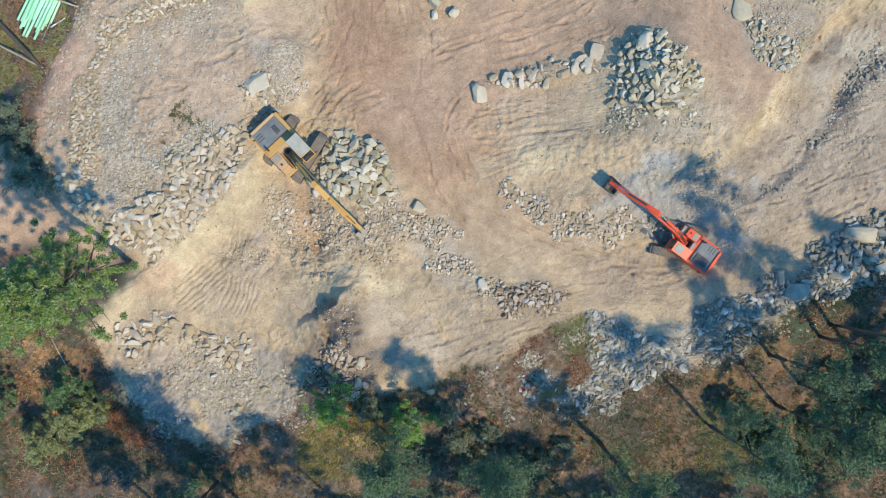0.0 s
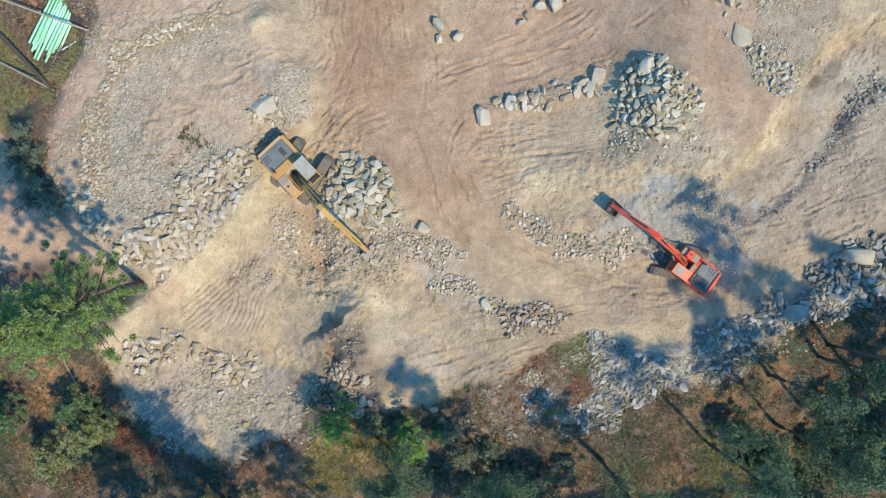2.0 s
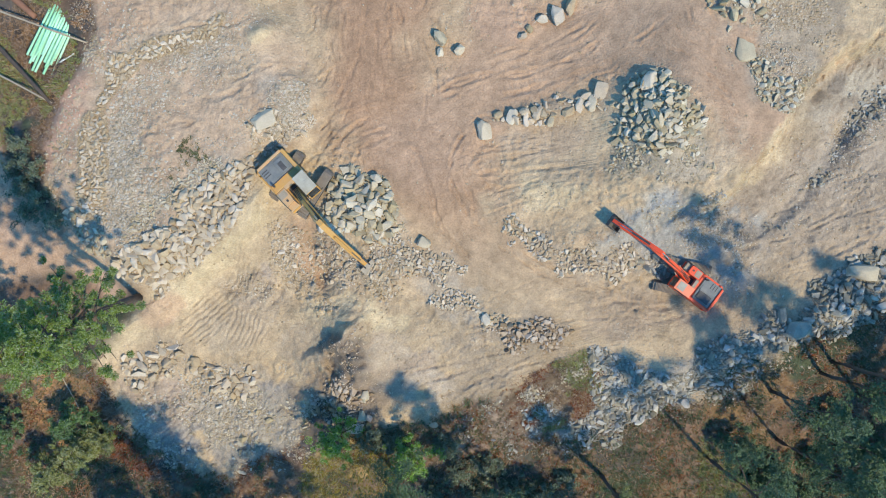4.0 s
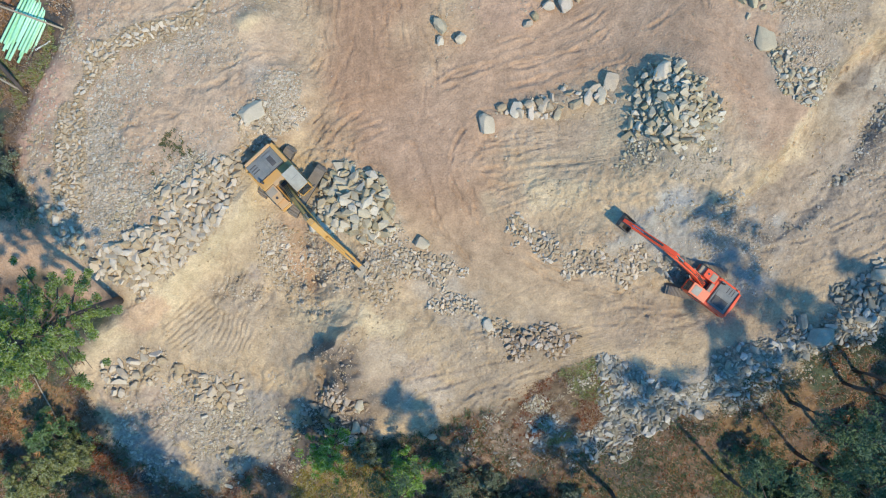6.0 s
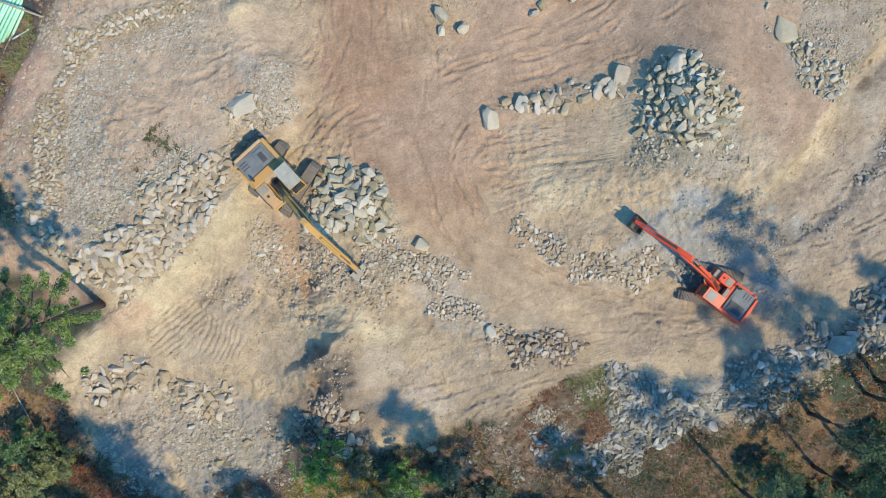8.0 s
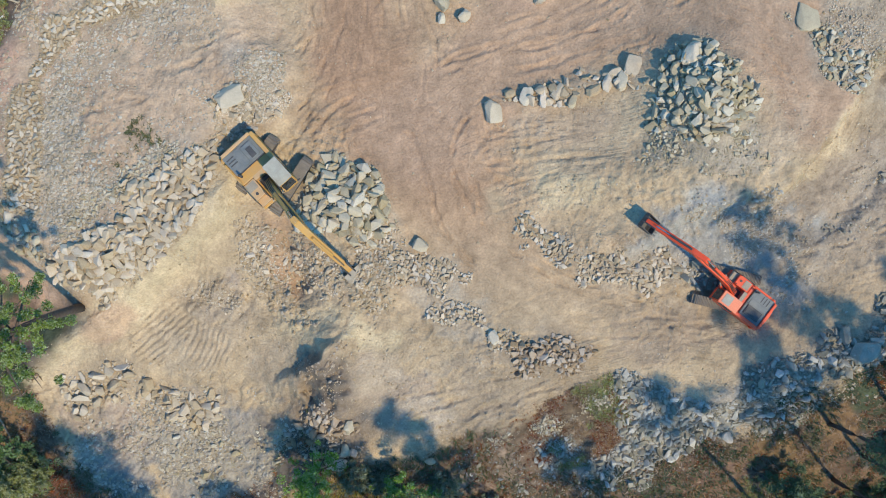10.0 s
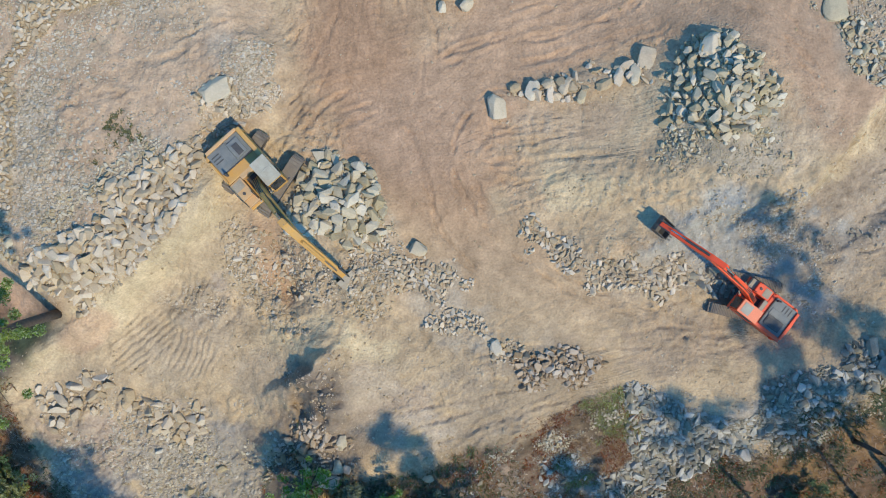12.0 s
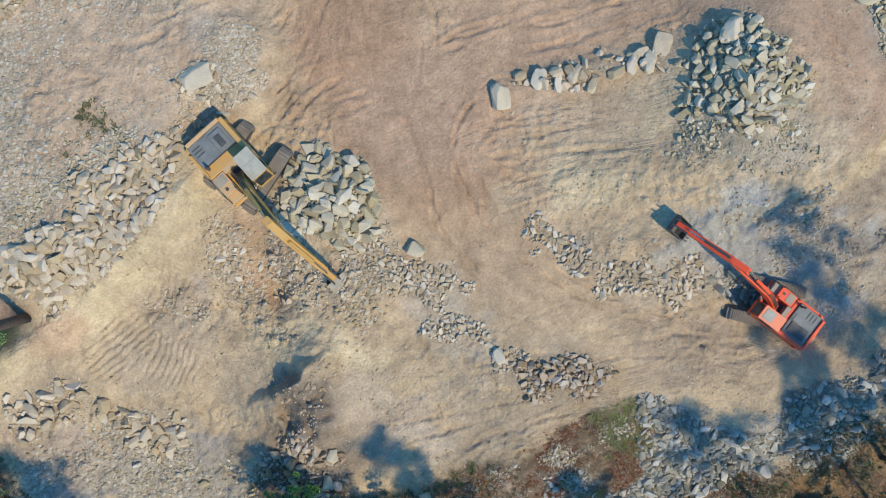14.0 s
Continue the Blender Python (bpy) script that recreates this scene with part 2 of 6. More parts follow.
def height(x, y, fine=False):
    """Height of the ground in metres."""
    x, y = np.asarray(x, float), np.asarray(y, float)
    z = -0.32 * np.logaddexp(0, -(y + 5.0) * 1.2) / 1.2
    z = z - 2.0 * step(-7, -15, x) * step(4, -1, y) * step(-22, -14, y)
    z = z + 1.9 * step(-2.6, 2.4, inside(x, y, PLATEAU) + 0.5 * fbm(x, y, 3, 2))
    bank = inside(x, y, BANK_EAST)
    z = z + 3.4 * step(7, 24, x) * step(-0.85, 0.85, bank + 0.95 * fbm(x, y, 3.2, 5, 0.6)) * step(60, 36, x)
    out = -inside(x, y, CLEARING)
    z = z - 0.30 * np.clip(out, 0, 12) * step(4, -4, y) * step(-34, -14, x)
    z = z + 2.5 * bump(x, y, PLACE_A, 3.8, 4.4) + 1.7 * bump(x, y, PLACE_B, 3.8, 3.2)
    z = z + 0.8 * bump(x, y, (7.69, -4.49), 3.0, 1.5, 8) + 0.55 * bump(x, y, (8.02, 7.39), 5.5, 2.6, 12) + 0.7 * bump(x, y, (12.33, 3.35), 5.0, 1.6, -20)
    z = z + 0.9 * bump(x, y, (-8.28, -3.03), 2.0, 1.3, 30) + 1.0 * bump(x, y, (-4.91, 1.34), 4.0, 2.2, -25) + 0.9 * bump(x, y, (-7.87, -7.01), 2.4, 3.4)
    z = z + 0.5 * bump(x, y, (7.98, 14.32), 6.0, 1.3, 12) + 0.7 * bump(x, y, (-16.35, 5.61), 3.0, 1.5, 50)
    z = z + 0.9 * bump(x, y, (19.78, -7.23), 8.0, 1.8, 22) + 0.9 * bump(x, y, (33.26, -1.37), 8.0, 1.8, 26)
    z = z + 0.75 * np.exp(-((along(x, y, RIDGE)[0] + 0.5 * fbm(x, y, 2.4, 3)) / 0.95) ** 2)
    scarp = (x - SCARP[0]) * -0.62 + (y - SCARP[1]) * 0.78 + 0.35 * fbm(x, y, 1.5, 3)
    z = z + 1.7 * step(0.35, -0.35, scarp) * step(-3.6, -0.4, scarp) * bump(x, y, SCARP, 3.0, 3.2)
    z = z - 0.75 * bump(x, y, (-14.67, 10.86), 2.0, 1.6, -40)
    z = z - 1.1 * bump(x, y, (19.80, 0.60), 7.0, 4.5, 10) - 1.3 * bump(x, y, (16.50, -10.50), 8.0, 3.6, 15) - 1.0 * bump(x, y, (8.50, -5.50), 6.0, 3.0, 15)
    z = z + 1.0 * bump(x, y, (-25.00, 0.60), 3.4, 2.6, 40)
    z = z - 0.42 * np.exp(-((along(x, y, CREASE)[0] + 0.5 * fbm(x + 4, y, 2.0, 4)) / 0.7) ** 2)
    z = z + 0.7 * bump(x, y, (-15.32, 20.42), 1.5, 0.9, 35)
    for c in HOLES:
        z = z - 0.9 * bump(x, y, c, 1.1, 1.5, 20)
    z = z + 0.25 * fbm(x, y, 9.0, 3)
    if fine:
        clear = step(-1.0, 1.5, inside(x, y, CLEARING))
        rough = 0.45 + 0.55 * step(-0.35, 0.35, fbm(x + 40, y, 7.0, 3))
        lane_a, lane_b = along(x, y, ROAD_RED)[0], along(x, y, ROAD_EAST)[0]
        rough = rough * (1 - 0.82 * np.maximum(step(4.5, 2.0, lane_a), step(3.0, 1.5, lane_b)))
        clod = np.abs(fbm(x, y, 0.8, 3, 0.6))
        z = z + rough * (0.13 * fbm(x, y, 2.2, 5, 0.7) + 0.22 * clod * step(-0.2, 0.5, fbm(x - 9, y + 4, 3.0, 3)) + 0.03 * fbm(x, y, 0.42, 2))
        z = z + 0.22 * step(13, 20, x) * step(-3, 3, y) * step(14, 6, y) * step(1.5, -1.5, bank) * np.abs(fbm(x, y, 2.6, 4, 0.6))
        z = z + 0.75 * step(0.15, 0.6, bump(x, y, (-8.75, -7.75), 3.0, 4.6)) * (np.abs(fbm(x + 3, y - 5, 1.5, 3, 0.6)) - 0.25)
        dig = np.maximum(bump(x, y, (-9.0, 0.8), 5.5, 4.2, -20), bump(x, y, (-16.0, -0.6), 3.0, 2.0, 30))
        z = z + step(0.1, 0.5, dig * (1 + 0.5 * fbm(x + 8, y - 3, 2.5, 3))) * (0.50 * np.abs(fbm(x - 14, y + 9, 1.7, 5, 0.62)) - 0.12)
        slope = step(-0.5, 1.5, np.minimum(-9.0 - x, -6.0 - y)) * step(-1.0, 1.5, inside(x, y, CLEARING))
        z = z + slope * 0.34 * (np.abs(fbm(x + 21, y - 17, 1.3, 5, 0.62)) - 0.25)
        for line in TRACKS:
            wob = 0.5 * fbm(x, y, 2.6, 3)
            d, run = along(x, y, line)
            total = sum(math.dist(p, q) for p, q in zip(line, line[1:]))
            work = clear * (1 - 0.55 * step(4.0, 2.0, lane_a)) * step(0.0, 0.9, run) * step(0.0, 0.9, total - run)
            for off in (0.0, 1.25):
                e = np.abs(d + wob - off)
                z = z + work * (0.035 * np.exp(-((e - 0.40) / 0.11) ** 2) - 0.03 * step(0.40, 0.22, e)) * step(0.35, 0.75, vnoise(run / 2.2 + 9 * off, line[0][0] + off))
                z = z + work * 0.022 * step(0.35, 0.6, vnoise(run / 3.1, line[0][1])) * step(0.42, 0.30, e) * np.sin(run * 2 * math.pi / 0.42)
            for off in (0.75, 2.0, 2.9):
                e = np.abs(d + wob - off)
                gate = step(0.54, 0.70, vnoise(run / 1.9 + 5 * off, line[1][0] * 0.7 + off))
                z = z + work * gate * (0.04 * np.exp(-((e - 0.22) / 0.12) ** 2) - 0.07 * np.exp(-(e / 0.12) ** 2))
        for k, line in enumerate(FURROWS):
            near = (np.abs(x - sum(p[0] for p in line) / len(line)) < 16) & (np.abs(y - sum(p[1] for p in line) / len(line)) < 16)
            if not near.any():
                continue
            fx, fy = x[near], y[near]
            d, run = along(fx, fy, line)
            total = sum(math.dist(p, q) for p, q in zip(line, line[1:]))
            e = d + 0.22 * fbm(fx + 5 * k, fy, 1.3, 3)
            power = step(0.0, 1.2, run) * step(0.0, 1.2, total - run) * (0.35 + 0.65 * step(0.3, 0.6, vnoise(run / 1.4, k * 3.7)))
            z[near] += power * (0.07 * np.exp(-((e - 0.25) / 0.13) ** 2) - 0.115 * np.exp(-(e / 0.13) ** 2))
        for c, rx, ry, turn, crest, deep in RIPPLES:
            a = radians_of(crest - 90)
            s = (x - c[0]) * math.cos(a) + (y - c[1]) * math.sin(a) + 0.30 * fbm(x, y, 2.2, 3)
            ragged = bump(x, y, c, rx, ry, turn) * (1 + 0.6 * fbm(x - 20, y + 6, 1.1, 3))
            z = z + deep * step(0.2, 0.55, ragged) * (np.abs(np.sin(s * math.pi / 0.42)) - 0.6)
    return z


# ---- materials ----
def material(name, a, b, rough=0.8, metal=0.0, size=1.0, bump_size=0.1, bump_depth=0.0, vary=0.0, island=False, spread=0.5, grain_mix=0.35):
    """Two colours mixed by noise of the given size in metres, with fine relief; vary: how far pieces differ in brightness."""
    m = bpy.data.materials.new(name)
    m.use_nodes = True
    nodes, link = m.node_tree.nodes, m.node_tree.links.new
    shader = nodes["Principled BSDF"]
    geo = nodes.new("ShaderNodeNewGeometry")
    big, grain = nodes.new("ShaderNodeTexNoise"), nodes.new("ShaderNodeTexNoise")
    big.inputs["Scale"].default_value, big.inputs["Detail"].default_value = 1.0 / size, 6.0
    grain.inputs["Scale"].default_value, grain.inputs["Detail"].default_value = 1.0 / bump_size, 5.0
    for n in (big, grain):
        link(geo.outputs["Position"], n.inputs["Vector"])
    ramp = nodes.new("ShaderNodeMapRange")
    ramp.inputs["From Min"].default_value, ramp.inputs["From Max"].default_value = 0.5 - spread / 2, 0.5 + spread / 2
    link(big.outputs["Fac"], ramp.inputs["Value"])
    mix = nodes.new("ShaderNodeMix")
    mix.data_type = "RGBA"
    mix.inputs["A"].default_value, mix.inputs["B"].default_value = (*a, 1), (*b, 1)
    link(ramp.outputs["Result"], mix.inputs["Factor"])
    colour = mix.outputs["Result"]
    hsv = nodes.new("ShaderNodeHueSaturation")
    link(colour, hsv.inputs["Color"])
    add = nodes.new("ShaderNodeMath")
    add.operation = "MULTIPLY_ADD"
    add.inputs[1].default_value = grain_mix
    link(grain.outputs["Fac"], add.inputs[0])
    if vary:
        info = nodes.new("ShaderNodeObjectInfo")
        one = nodes.new("ShaderNodeMapRange")
        one.inputs["To Min"].default_value, one.inputs["To Max"].default_value = 0.825 - vary, 0.825 + vary
        link(geo.outputs["Random Per Island"] if island else info.outputs["Random"], one.inputs["Value"])
        link(one.outputs["Result"], add.inputs[2])
        sat = nodes.new("ShaderNodeMath")
        sat.operation = "MULTIPLY_ADD"
        sat.inputs[1].default_value, sat.inputs[2].default_value = -1.2, 2.0
        link(one.outputs["Result"], sat.inputs[0])
        link(sat.outputs[0], hsv.inputs["Saturation"])
    else:
        add.inputs[2].default_value = 1.0 - grain_mix / 2
    link(add.outputs[0], hsv.inputs["Value"])
    link(hsv.outputs["Color"], shader.inputs["Base Color"])
    shader.inputs["Roughness"].default_value, shader.inputs["Metallic"].default_value = rough, metal
    if bump_depth:
        relief = nodes.new("ShaderNodeBump")
        relief.inputs["Strength"].default_value, relief.inputs["Distance"].default_value = 1.0, bump_depth
        link(grain.outputs["Fac"], relief.inputs["Height"])
        link(relief.outputs["Normal"], shader.inputs["Normal"])
    return m


def soil_material():
    """Soil whose colour comes from the zones of the ground, with grit, crumbs and fine relief."""
    m = material("soil", (0.5, 0.5, 0.5), (0.6, 0.6, 0.6), 0.95, 0.0, 0.7, 0.15, 0.06, grain_mix=0.7)
    nodes, link = m.node_tree.nodes, m.node_tree.links.new
    zone = nodes.new("ShaderNodeAttribute")
    zone.attribute_name = "soil"
    hsv = nodes["Hue/Saturation/Value"]
    mix = nodes["Mix"]
    nodes["Noise Texture.001"].inputs["Detail"].default_value = 2.0
    mix.inputs["A"].default_value, mix.inputs["B"].default_value = (0.78, 0.77, 0.76, 1), (1.16, 1.16, 1.16, 1)
    tint = nodes.new("ShaderNodeMix")
    tint.data_type, tint.blend_type = "RGBA", "MULTIPLY"
    tint.inputs["Factor"].default_value = 1.0
    link(mix.outputs["Result"], tint.inputs["A"])
    link(zone.outputs["Color"], tint.inputs["B"])
    link(tint.outputs["Result"], hsv.inputs["Color"])
    lane = nodes.new("ShaderNodeAttribute")
    lane.attribute_name = "lane"
    cut = nodes.new("ShaderNodeSeparateXYZ")
    link(lane.outputs["Vector"], cut.inputs[0])
    total = None
    for pace, length, depth in ((2.6, 0.11, 0.7), (6.5, 0.2, 0.45)):
        stretch = nodes.new("ShaderNodeVectorMath")
        stretch.operation = "MULTIPLY"
        stretch.inputs[1].default_value = (pace, length, 0.0)
        link(lane.outputs["Vector"], stretch.inputs[0])
        drag = nodes.new("ShaderNodeTexNoise")
        drag.inputs["Scale"].default_value, drag.inputs["Detail"].default_value = 1.0, 3.0
        link(stretch.outputs[0], drag.inputs["Vector"])
        ridge = nodes.new("ShaderNodeMapRange")
        ridge.inputs["From Min"].default_value, ridge.inputs["From Max"].default_value = 0.40, 0.62
        ridge.inputs["To Max"].default_value = depth
        link(drag.outputs["Fac"], ridge.inputs["Value"])
        if total is None:
            total = ridge.outputs["Result"]
        else:
            both = nodes.new("ShaderNodeMath")
            link(total, both.inputs[0])
            link(ridge.outputs["Result"], both.inputs[1])
            total = both.outputs[0]
    weigh = nodes.new("ShaderNodeMath")
    weigh.operation = "MULTIPLY"
    link(total, weigh.inputs[0])
    link(cut.outputs["Z"], weigh.inputs[1])
    groove = nodes.new("ShaderNodeBump")
    groove.inputs["Strength"].default_value, groove.inputs["Distance"].default_value = 1.0, 0.05
    link(weigh.outputs[0], groove.inputs["Height"])
    crumb = nodes.new("ShaderNodeTexNoise")
    crumb.inputs["Scale"].default_value, crumb.inputs["Detail"].default_value, crumb.inputs["Roughness"].default_value = 2.4, 2.5, 0.6
    link(nodes["Geometry"].outputs["Position"], crumb.inputs["Vector"])
    sharp = nodes.new("ShaderNodeMapRange")
    sharp.inputs["From Min"].default_value, sharp.inputs["From Max"].default_value = 0.36, 0.64
    link(crumb.outputs["Fac"], sharp.inputs["Value"])
    clod = nodes.new("ShaderNodeBump")
    clod.inputs["Strength"].default_value, clod.inputs["Distance"].default_value = 1.0, 0.045
    link(sharp.outputs["Result"], clod.inputs["Height"])
    loose = nodes.new("ShaderNodeAttribute")
    loose.attribute_name = "loose"
    link(loose.outputs["Fac"], clod.inputs["Strength"])
    link(nodes["Bump"].outputs["Normal"], clod.inputs["Normal"])
    link(clod.outputs["Normal"], groove.inputs["Normal"])
    link(groove.outputs["Normal"], nodes["Principled BSDF"].inputs["Normal"])
    return m


SOIL = soil_material()
ROCK = material("grey_stone", (0.46, 0.395, 0.275), (0.312, 0.264, 0.19), 0.85, 0, 1.3, 0.10, 0.015, 0.26, grain_mix=0.5)
ROCK_WARM = material("dusty_stone", (0.475, 0.385, 0.272), (0.345, 0.28, 0.205), 0.9, 0, 1.3, 0.10, 0.015, 0.22, grain_mix=0.5)
ROCK_PALE = material("pale_sandstone", (0.51, 0.435, 0.325), (0.41, 0.35, 0.26), 0.9, 0, 1.0, 0.10, 0.012, 0.12, grain_mix=0.4)
ROCK_BROWN = material("brown_stone", (0.37, 0.285, 0.20), (0.26, 0.20, 0.145), 0.9, 0, 1.0, 0.10, 0.015, 0.28, grain_mix=0.5)
ROCK_BLUE = material("slate_stone", (0.195, 0.19, 0.162), (0.355, 0.318, 0.25), 0.8, 0, 0.7, 0.10, 0.015, 0.40, grain_mix=0.5)
GRIT = material("loose_stones", (0.43, 0.362, 0.275), (0.30, 0.258, 0.196), 0.9, 0, 1.2, 0.06, 0.006, 0.25, True)
GRIT_WARM = material("dusty_stones", (0.43, 0.335, 0.225), (0.32, 0.255, 0.175), 0.9, 0, 1.2, 0.06, 0.006, 0.2, True)
YELLOW = material("yellow_paint", (0.53, 0.28, 0.055), (0.43, 0.27, 0.12), 0.5, 0, 0.6, 0.05, 0.002)
YELLOW_DUSTY = material("dusty_yellow_paint", (0.55, 0.32, 0.14), (0.43, 0.31, 0.19), 0.8, 0, 0.5, 0.05, 0.003)
RED = material("orange_red_paint", (0.80, 0.078, 0.022), (0.68, 0.09, 0.035), 0.45, 0, 0.7, 0.05, 0.002)
RED_PALE = material("faded_orange_paint", (0.82, 0.235, 0.12), (0.70, 0.22, 0.12), 0.6, 0, 0.5, 0.05, 0.002)
DARK = material("dark_steel", (0.045, 0.045, 0.05), (0.10, 0.095, 0.09), 0.6, 0.2, 0.4, 0.05, 0.003)
STEEL = material("worn_steel", (0.26, 0.225, 0.18), (0.36, 0.31, 0.24), 0.75, 0.1, 0.4, 0.05, 0.004)
SHOE = material("dusty_track_steel", (0.27, 0.225, 0.175), (0.17, 0.145, 0.125), 0.8, 0.2, 0.5, 0.06, 0.006)
CHROME = material("chrome_rod", (0.65, 0.65, 0.65), (0.55, 0.55, 0.55), 0.2, 1.0, 0.5)
HOOD = material("grey_hood", (0.115, 0.132, 0.14), (0.19, 0.195, 0.185), 0.6, 0, 0.5, 0.05, 0.002)
ROOF_GREY = material("pale_cab_roof", (0.40, 0.385, 0.32), (0.31, 0.29, 0.24), 0.75, 0, 0.5, 0.05, 0.002)
GLASS = material("tinted_glass", (0.02, 0.025, 0.03), (0.03, 0.035, 0.04), 0.08, 0, 0.5)
BARK = material("pine_bark", (0.11, 0.08, 0.06), (0.06, 0.047, 0.04), 0.95, 0, 0.3, 0.05, 0.02)
DEAD = material("dry_pole_wood", (0.42, 0.34, 0.24), (0.30, 0.24, 0.17), 0.9, 0, 0.5, 0.04, 0.005)
PINE = material("pine_needles", (0.235, 0.30, 0.07), (0.08, 0.14, 0.042), 0.7, 0, 1.0, 0.2, 0, 0.35, True)
LEAF = material("broad_leaves", (0.105, 0.178, 0.058), (0.058, 0.104, 0.044), 0.7, 0, 1.4, 0.2, 0, 0.3, True)
NEEDLE = material("dark_needles", (0.092, 0.148, 0.06), (0.06, 0.096, 0.054), 0.8, 0, 1.4, 0.2, 0, 0.2, True)
BRIGHT = material("bright_leaves", (0.20, 0.33, 0.05), (0.08, 0.165, 0.035), 0.7, 0, 0.9, 0.2, 0, 0.3, True)
OLIVE = material("olive_leaves", (0.26, 0.27, 0.10), (0.155, 0.175, 0.065), 0.8, 0, 1.0, 0.2, 0, 0.3, True)
DUSTY_LEAF = material("dusty_leaves", (0.17, 0.195, 0.115), (0.10, 0.125, 0.08), 0.85, 0, 1.2, 0.2, 0, 0.3, True)
BRUSH = material("mixed_brush", (0.085, 0.105, 0.045), (0.15, 0.125, 0.06), 0.85, 0, 2.2, 0.2, 0, 0.35, True)
STRAW = material("dry_grass", (0.36, 0.215, 0.115), (0.145, 0.115, 0.088), 0.9, 0, 2.2, 0.2, 0, 0.35, True)
GLADE_GRASS = material("olive_grass", (0.34, 0.27, 0.08), (0.19, 0.18, 0.06), 0.9, 0, 1.6, 0.2, 0, 0.35, True)
RUST = material("rust_red_brush", (0.27, 0.095, 0.045), (0.14, 0.065, 0.035), 0.9, 0, 1.5, 0.2, 0, 0.3, True)
PIPE = material("green_plastic_pipe", (0.33, 0.68, 0.43), (0.43, 0.74, 0.52), 0.5, 0, 0.8, 0.2, 0.0, 0.12)
WHITE = material("white_plastic", (0.75, 0.74, 0.70), (0.66, 0.65, 0.6), 0.6, 0, 0.5)
RUSTY = material("rusty_steel", (0.30, 0.15, 0.09), (0.22, 0.11, 0.07), 0.8, 0.2, 0.4, 0.05, 0.004)


# ---- building blocks ----
def part(name, bm, mat, parent=None, label="", smooth=False):
    """One mesh object from a bmesh, under a thing or a part."""
    me = bpy.data.meshes.new(name)
    bmesh.ops.recalc_face_normals(bm, faces=bm.faces)
    bm.to_mesh(me)
    bm.free()
    if smooth:
        me.polygons.foreach_set("use_smooth", [True] * len(me.polygons))
    me.materials.append(mat)
    ob = new(name, me)
    ob.parent = parent
    return tagged(ob, label)


def from_arrays(name, verts, faces, mat, parent=None, smooth=False):
    me = bpy.data.meshes.new(name)
    verts, faces = np.asarray(verts, np.float32), np.asarray(faces, np.int32)
    n, k = faces.shape
    me.vertices.add(len(verts))
    me.vertices.foreach_set("co", verts.ravel())
    me.loops.add(n * k)
    me.loops.foreach_set("vertex_index", faces.ravel())
    me.polygons.add(n)
    me.polygons.foreach_set("loop_start", np.arange(0, n * k, k, dtype=np.int32))
    me.polygons.foreach_set("loop_total", np.full(n, k, np.int32))
    me.polygons.foreach_set("use_smooth", np.full(n, smooth, bool))
    me.update(calc_edges=True)
    me.materials.append(mat)
    ob = new(name, me)
    ob.parent = parent
    return ob


def box(bm, centre, size, bev=0.03, m=Matrix()):
    r = bmesh.ops.create_cube(bm, size=1.0, matrix=m @ Matrix.Translation(centre) @ Matrix.Diagonal((*size, 1)))
    if bev:
        edges = list({e for v in r["verts"] for e in v.link_edges})
        bmesh.ops.bevel(bm, geom=edges, offset=min(bev, min(size) * 0.4), segments=2, affect="EDGES", profile=0.6)
    return bm


def prism(bm, profile, y0, y1, bev=0.03):
    """A side profile of (x, z) points drawn out from y0 to y1."""
    a = [bm.verts.new((x, y0, z)) for x, z in profile]
    b = [bm.verts.new((x, y1, z)) for x, z in profile]
    faces = [bm.faces.new(a), bm.faces.new(b[::-1])]
    for i in range(len(a)):
        j = (i + 1) % len(a)
        faces.append(bm.faces.new((a[j], a[i], b[i], b[j])))
    if bev:
        bmesh.ops.bevel(bm, geom=list({e for f in faces[:2] for e in f.edges}), offset=bev, segments=2, affect="EDGES")
    return bm


def rod(bm, p, q, r, seg=12, r2=None):
    p, q = Vector(p), Vector(q)
    d = q - p
    m = Matrix.Translation((p + q) / 2) @ d.to_track_quat("Z", "Y").to_matrix().to_4x4()
    bmesh.ops.create_cone(bm, cap_ends=True, segments=seg, radius1=r, radius2=r if r2 is None else r2, depth=d.length, matrix=m)
    return bm


def tube(bm, points, radii, seg=8):
    """A tapered tube along points."""
    rings = []
    for i, p in enumerate(points):
        d = (Vector(points[min(i + 1, len(points) - 1)]) - Vector(points[max(i - 1, 0)])).normalized()
        q = d.to_track_quat("Z", "Y")
        rings.append([bm.verts.new(Vector(p) + q @ Vector((radii[i] * math.cos(2 * math.pi * k / seg), radii[i] * math.sin(2 * math.pi * k / seg), 0))) for k in range(seg)])
    for a, b in zip(rings, rings[1:]):
        for k in range(seg):
            bm.faces.new((a[k], a[(k + 1) % seg], b[(k + 1) % seg], b[k]))
    bm.faces.new(rings[0][::-1])
    bm.faces.new(rings[-1])
    return bm


def thing(name, m, label, category, group="", kind=""):
    ob = new(name)
    ob.empty_display_size = 0.3
    ob.matrix_world = m
    return tagged(ob, label, category, group, kind)


# ---- plan of the stone heaps ----
HEAPS = []


def heap(*given, **options):
    """Note a heap: label, outline, count, least and greatest size, seed, stone."""
    HEAPS.append((given, options))


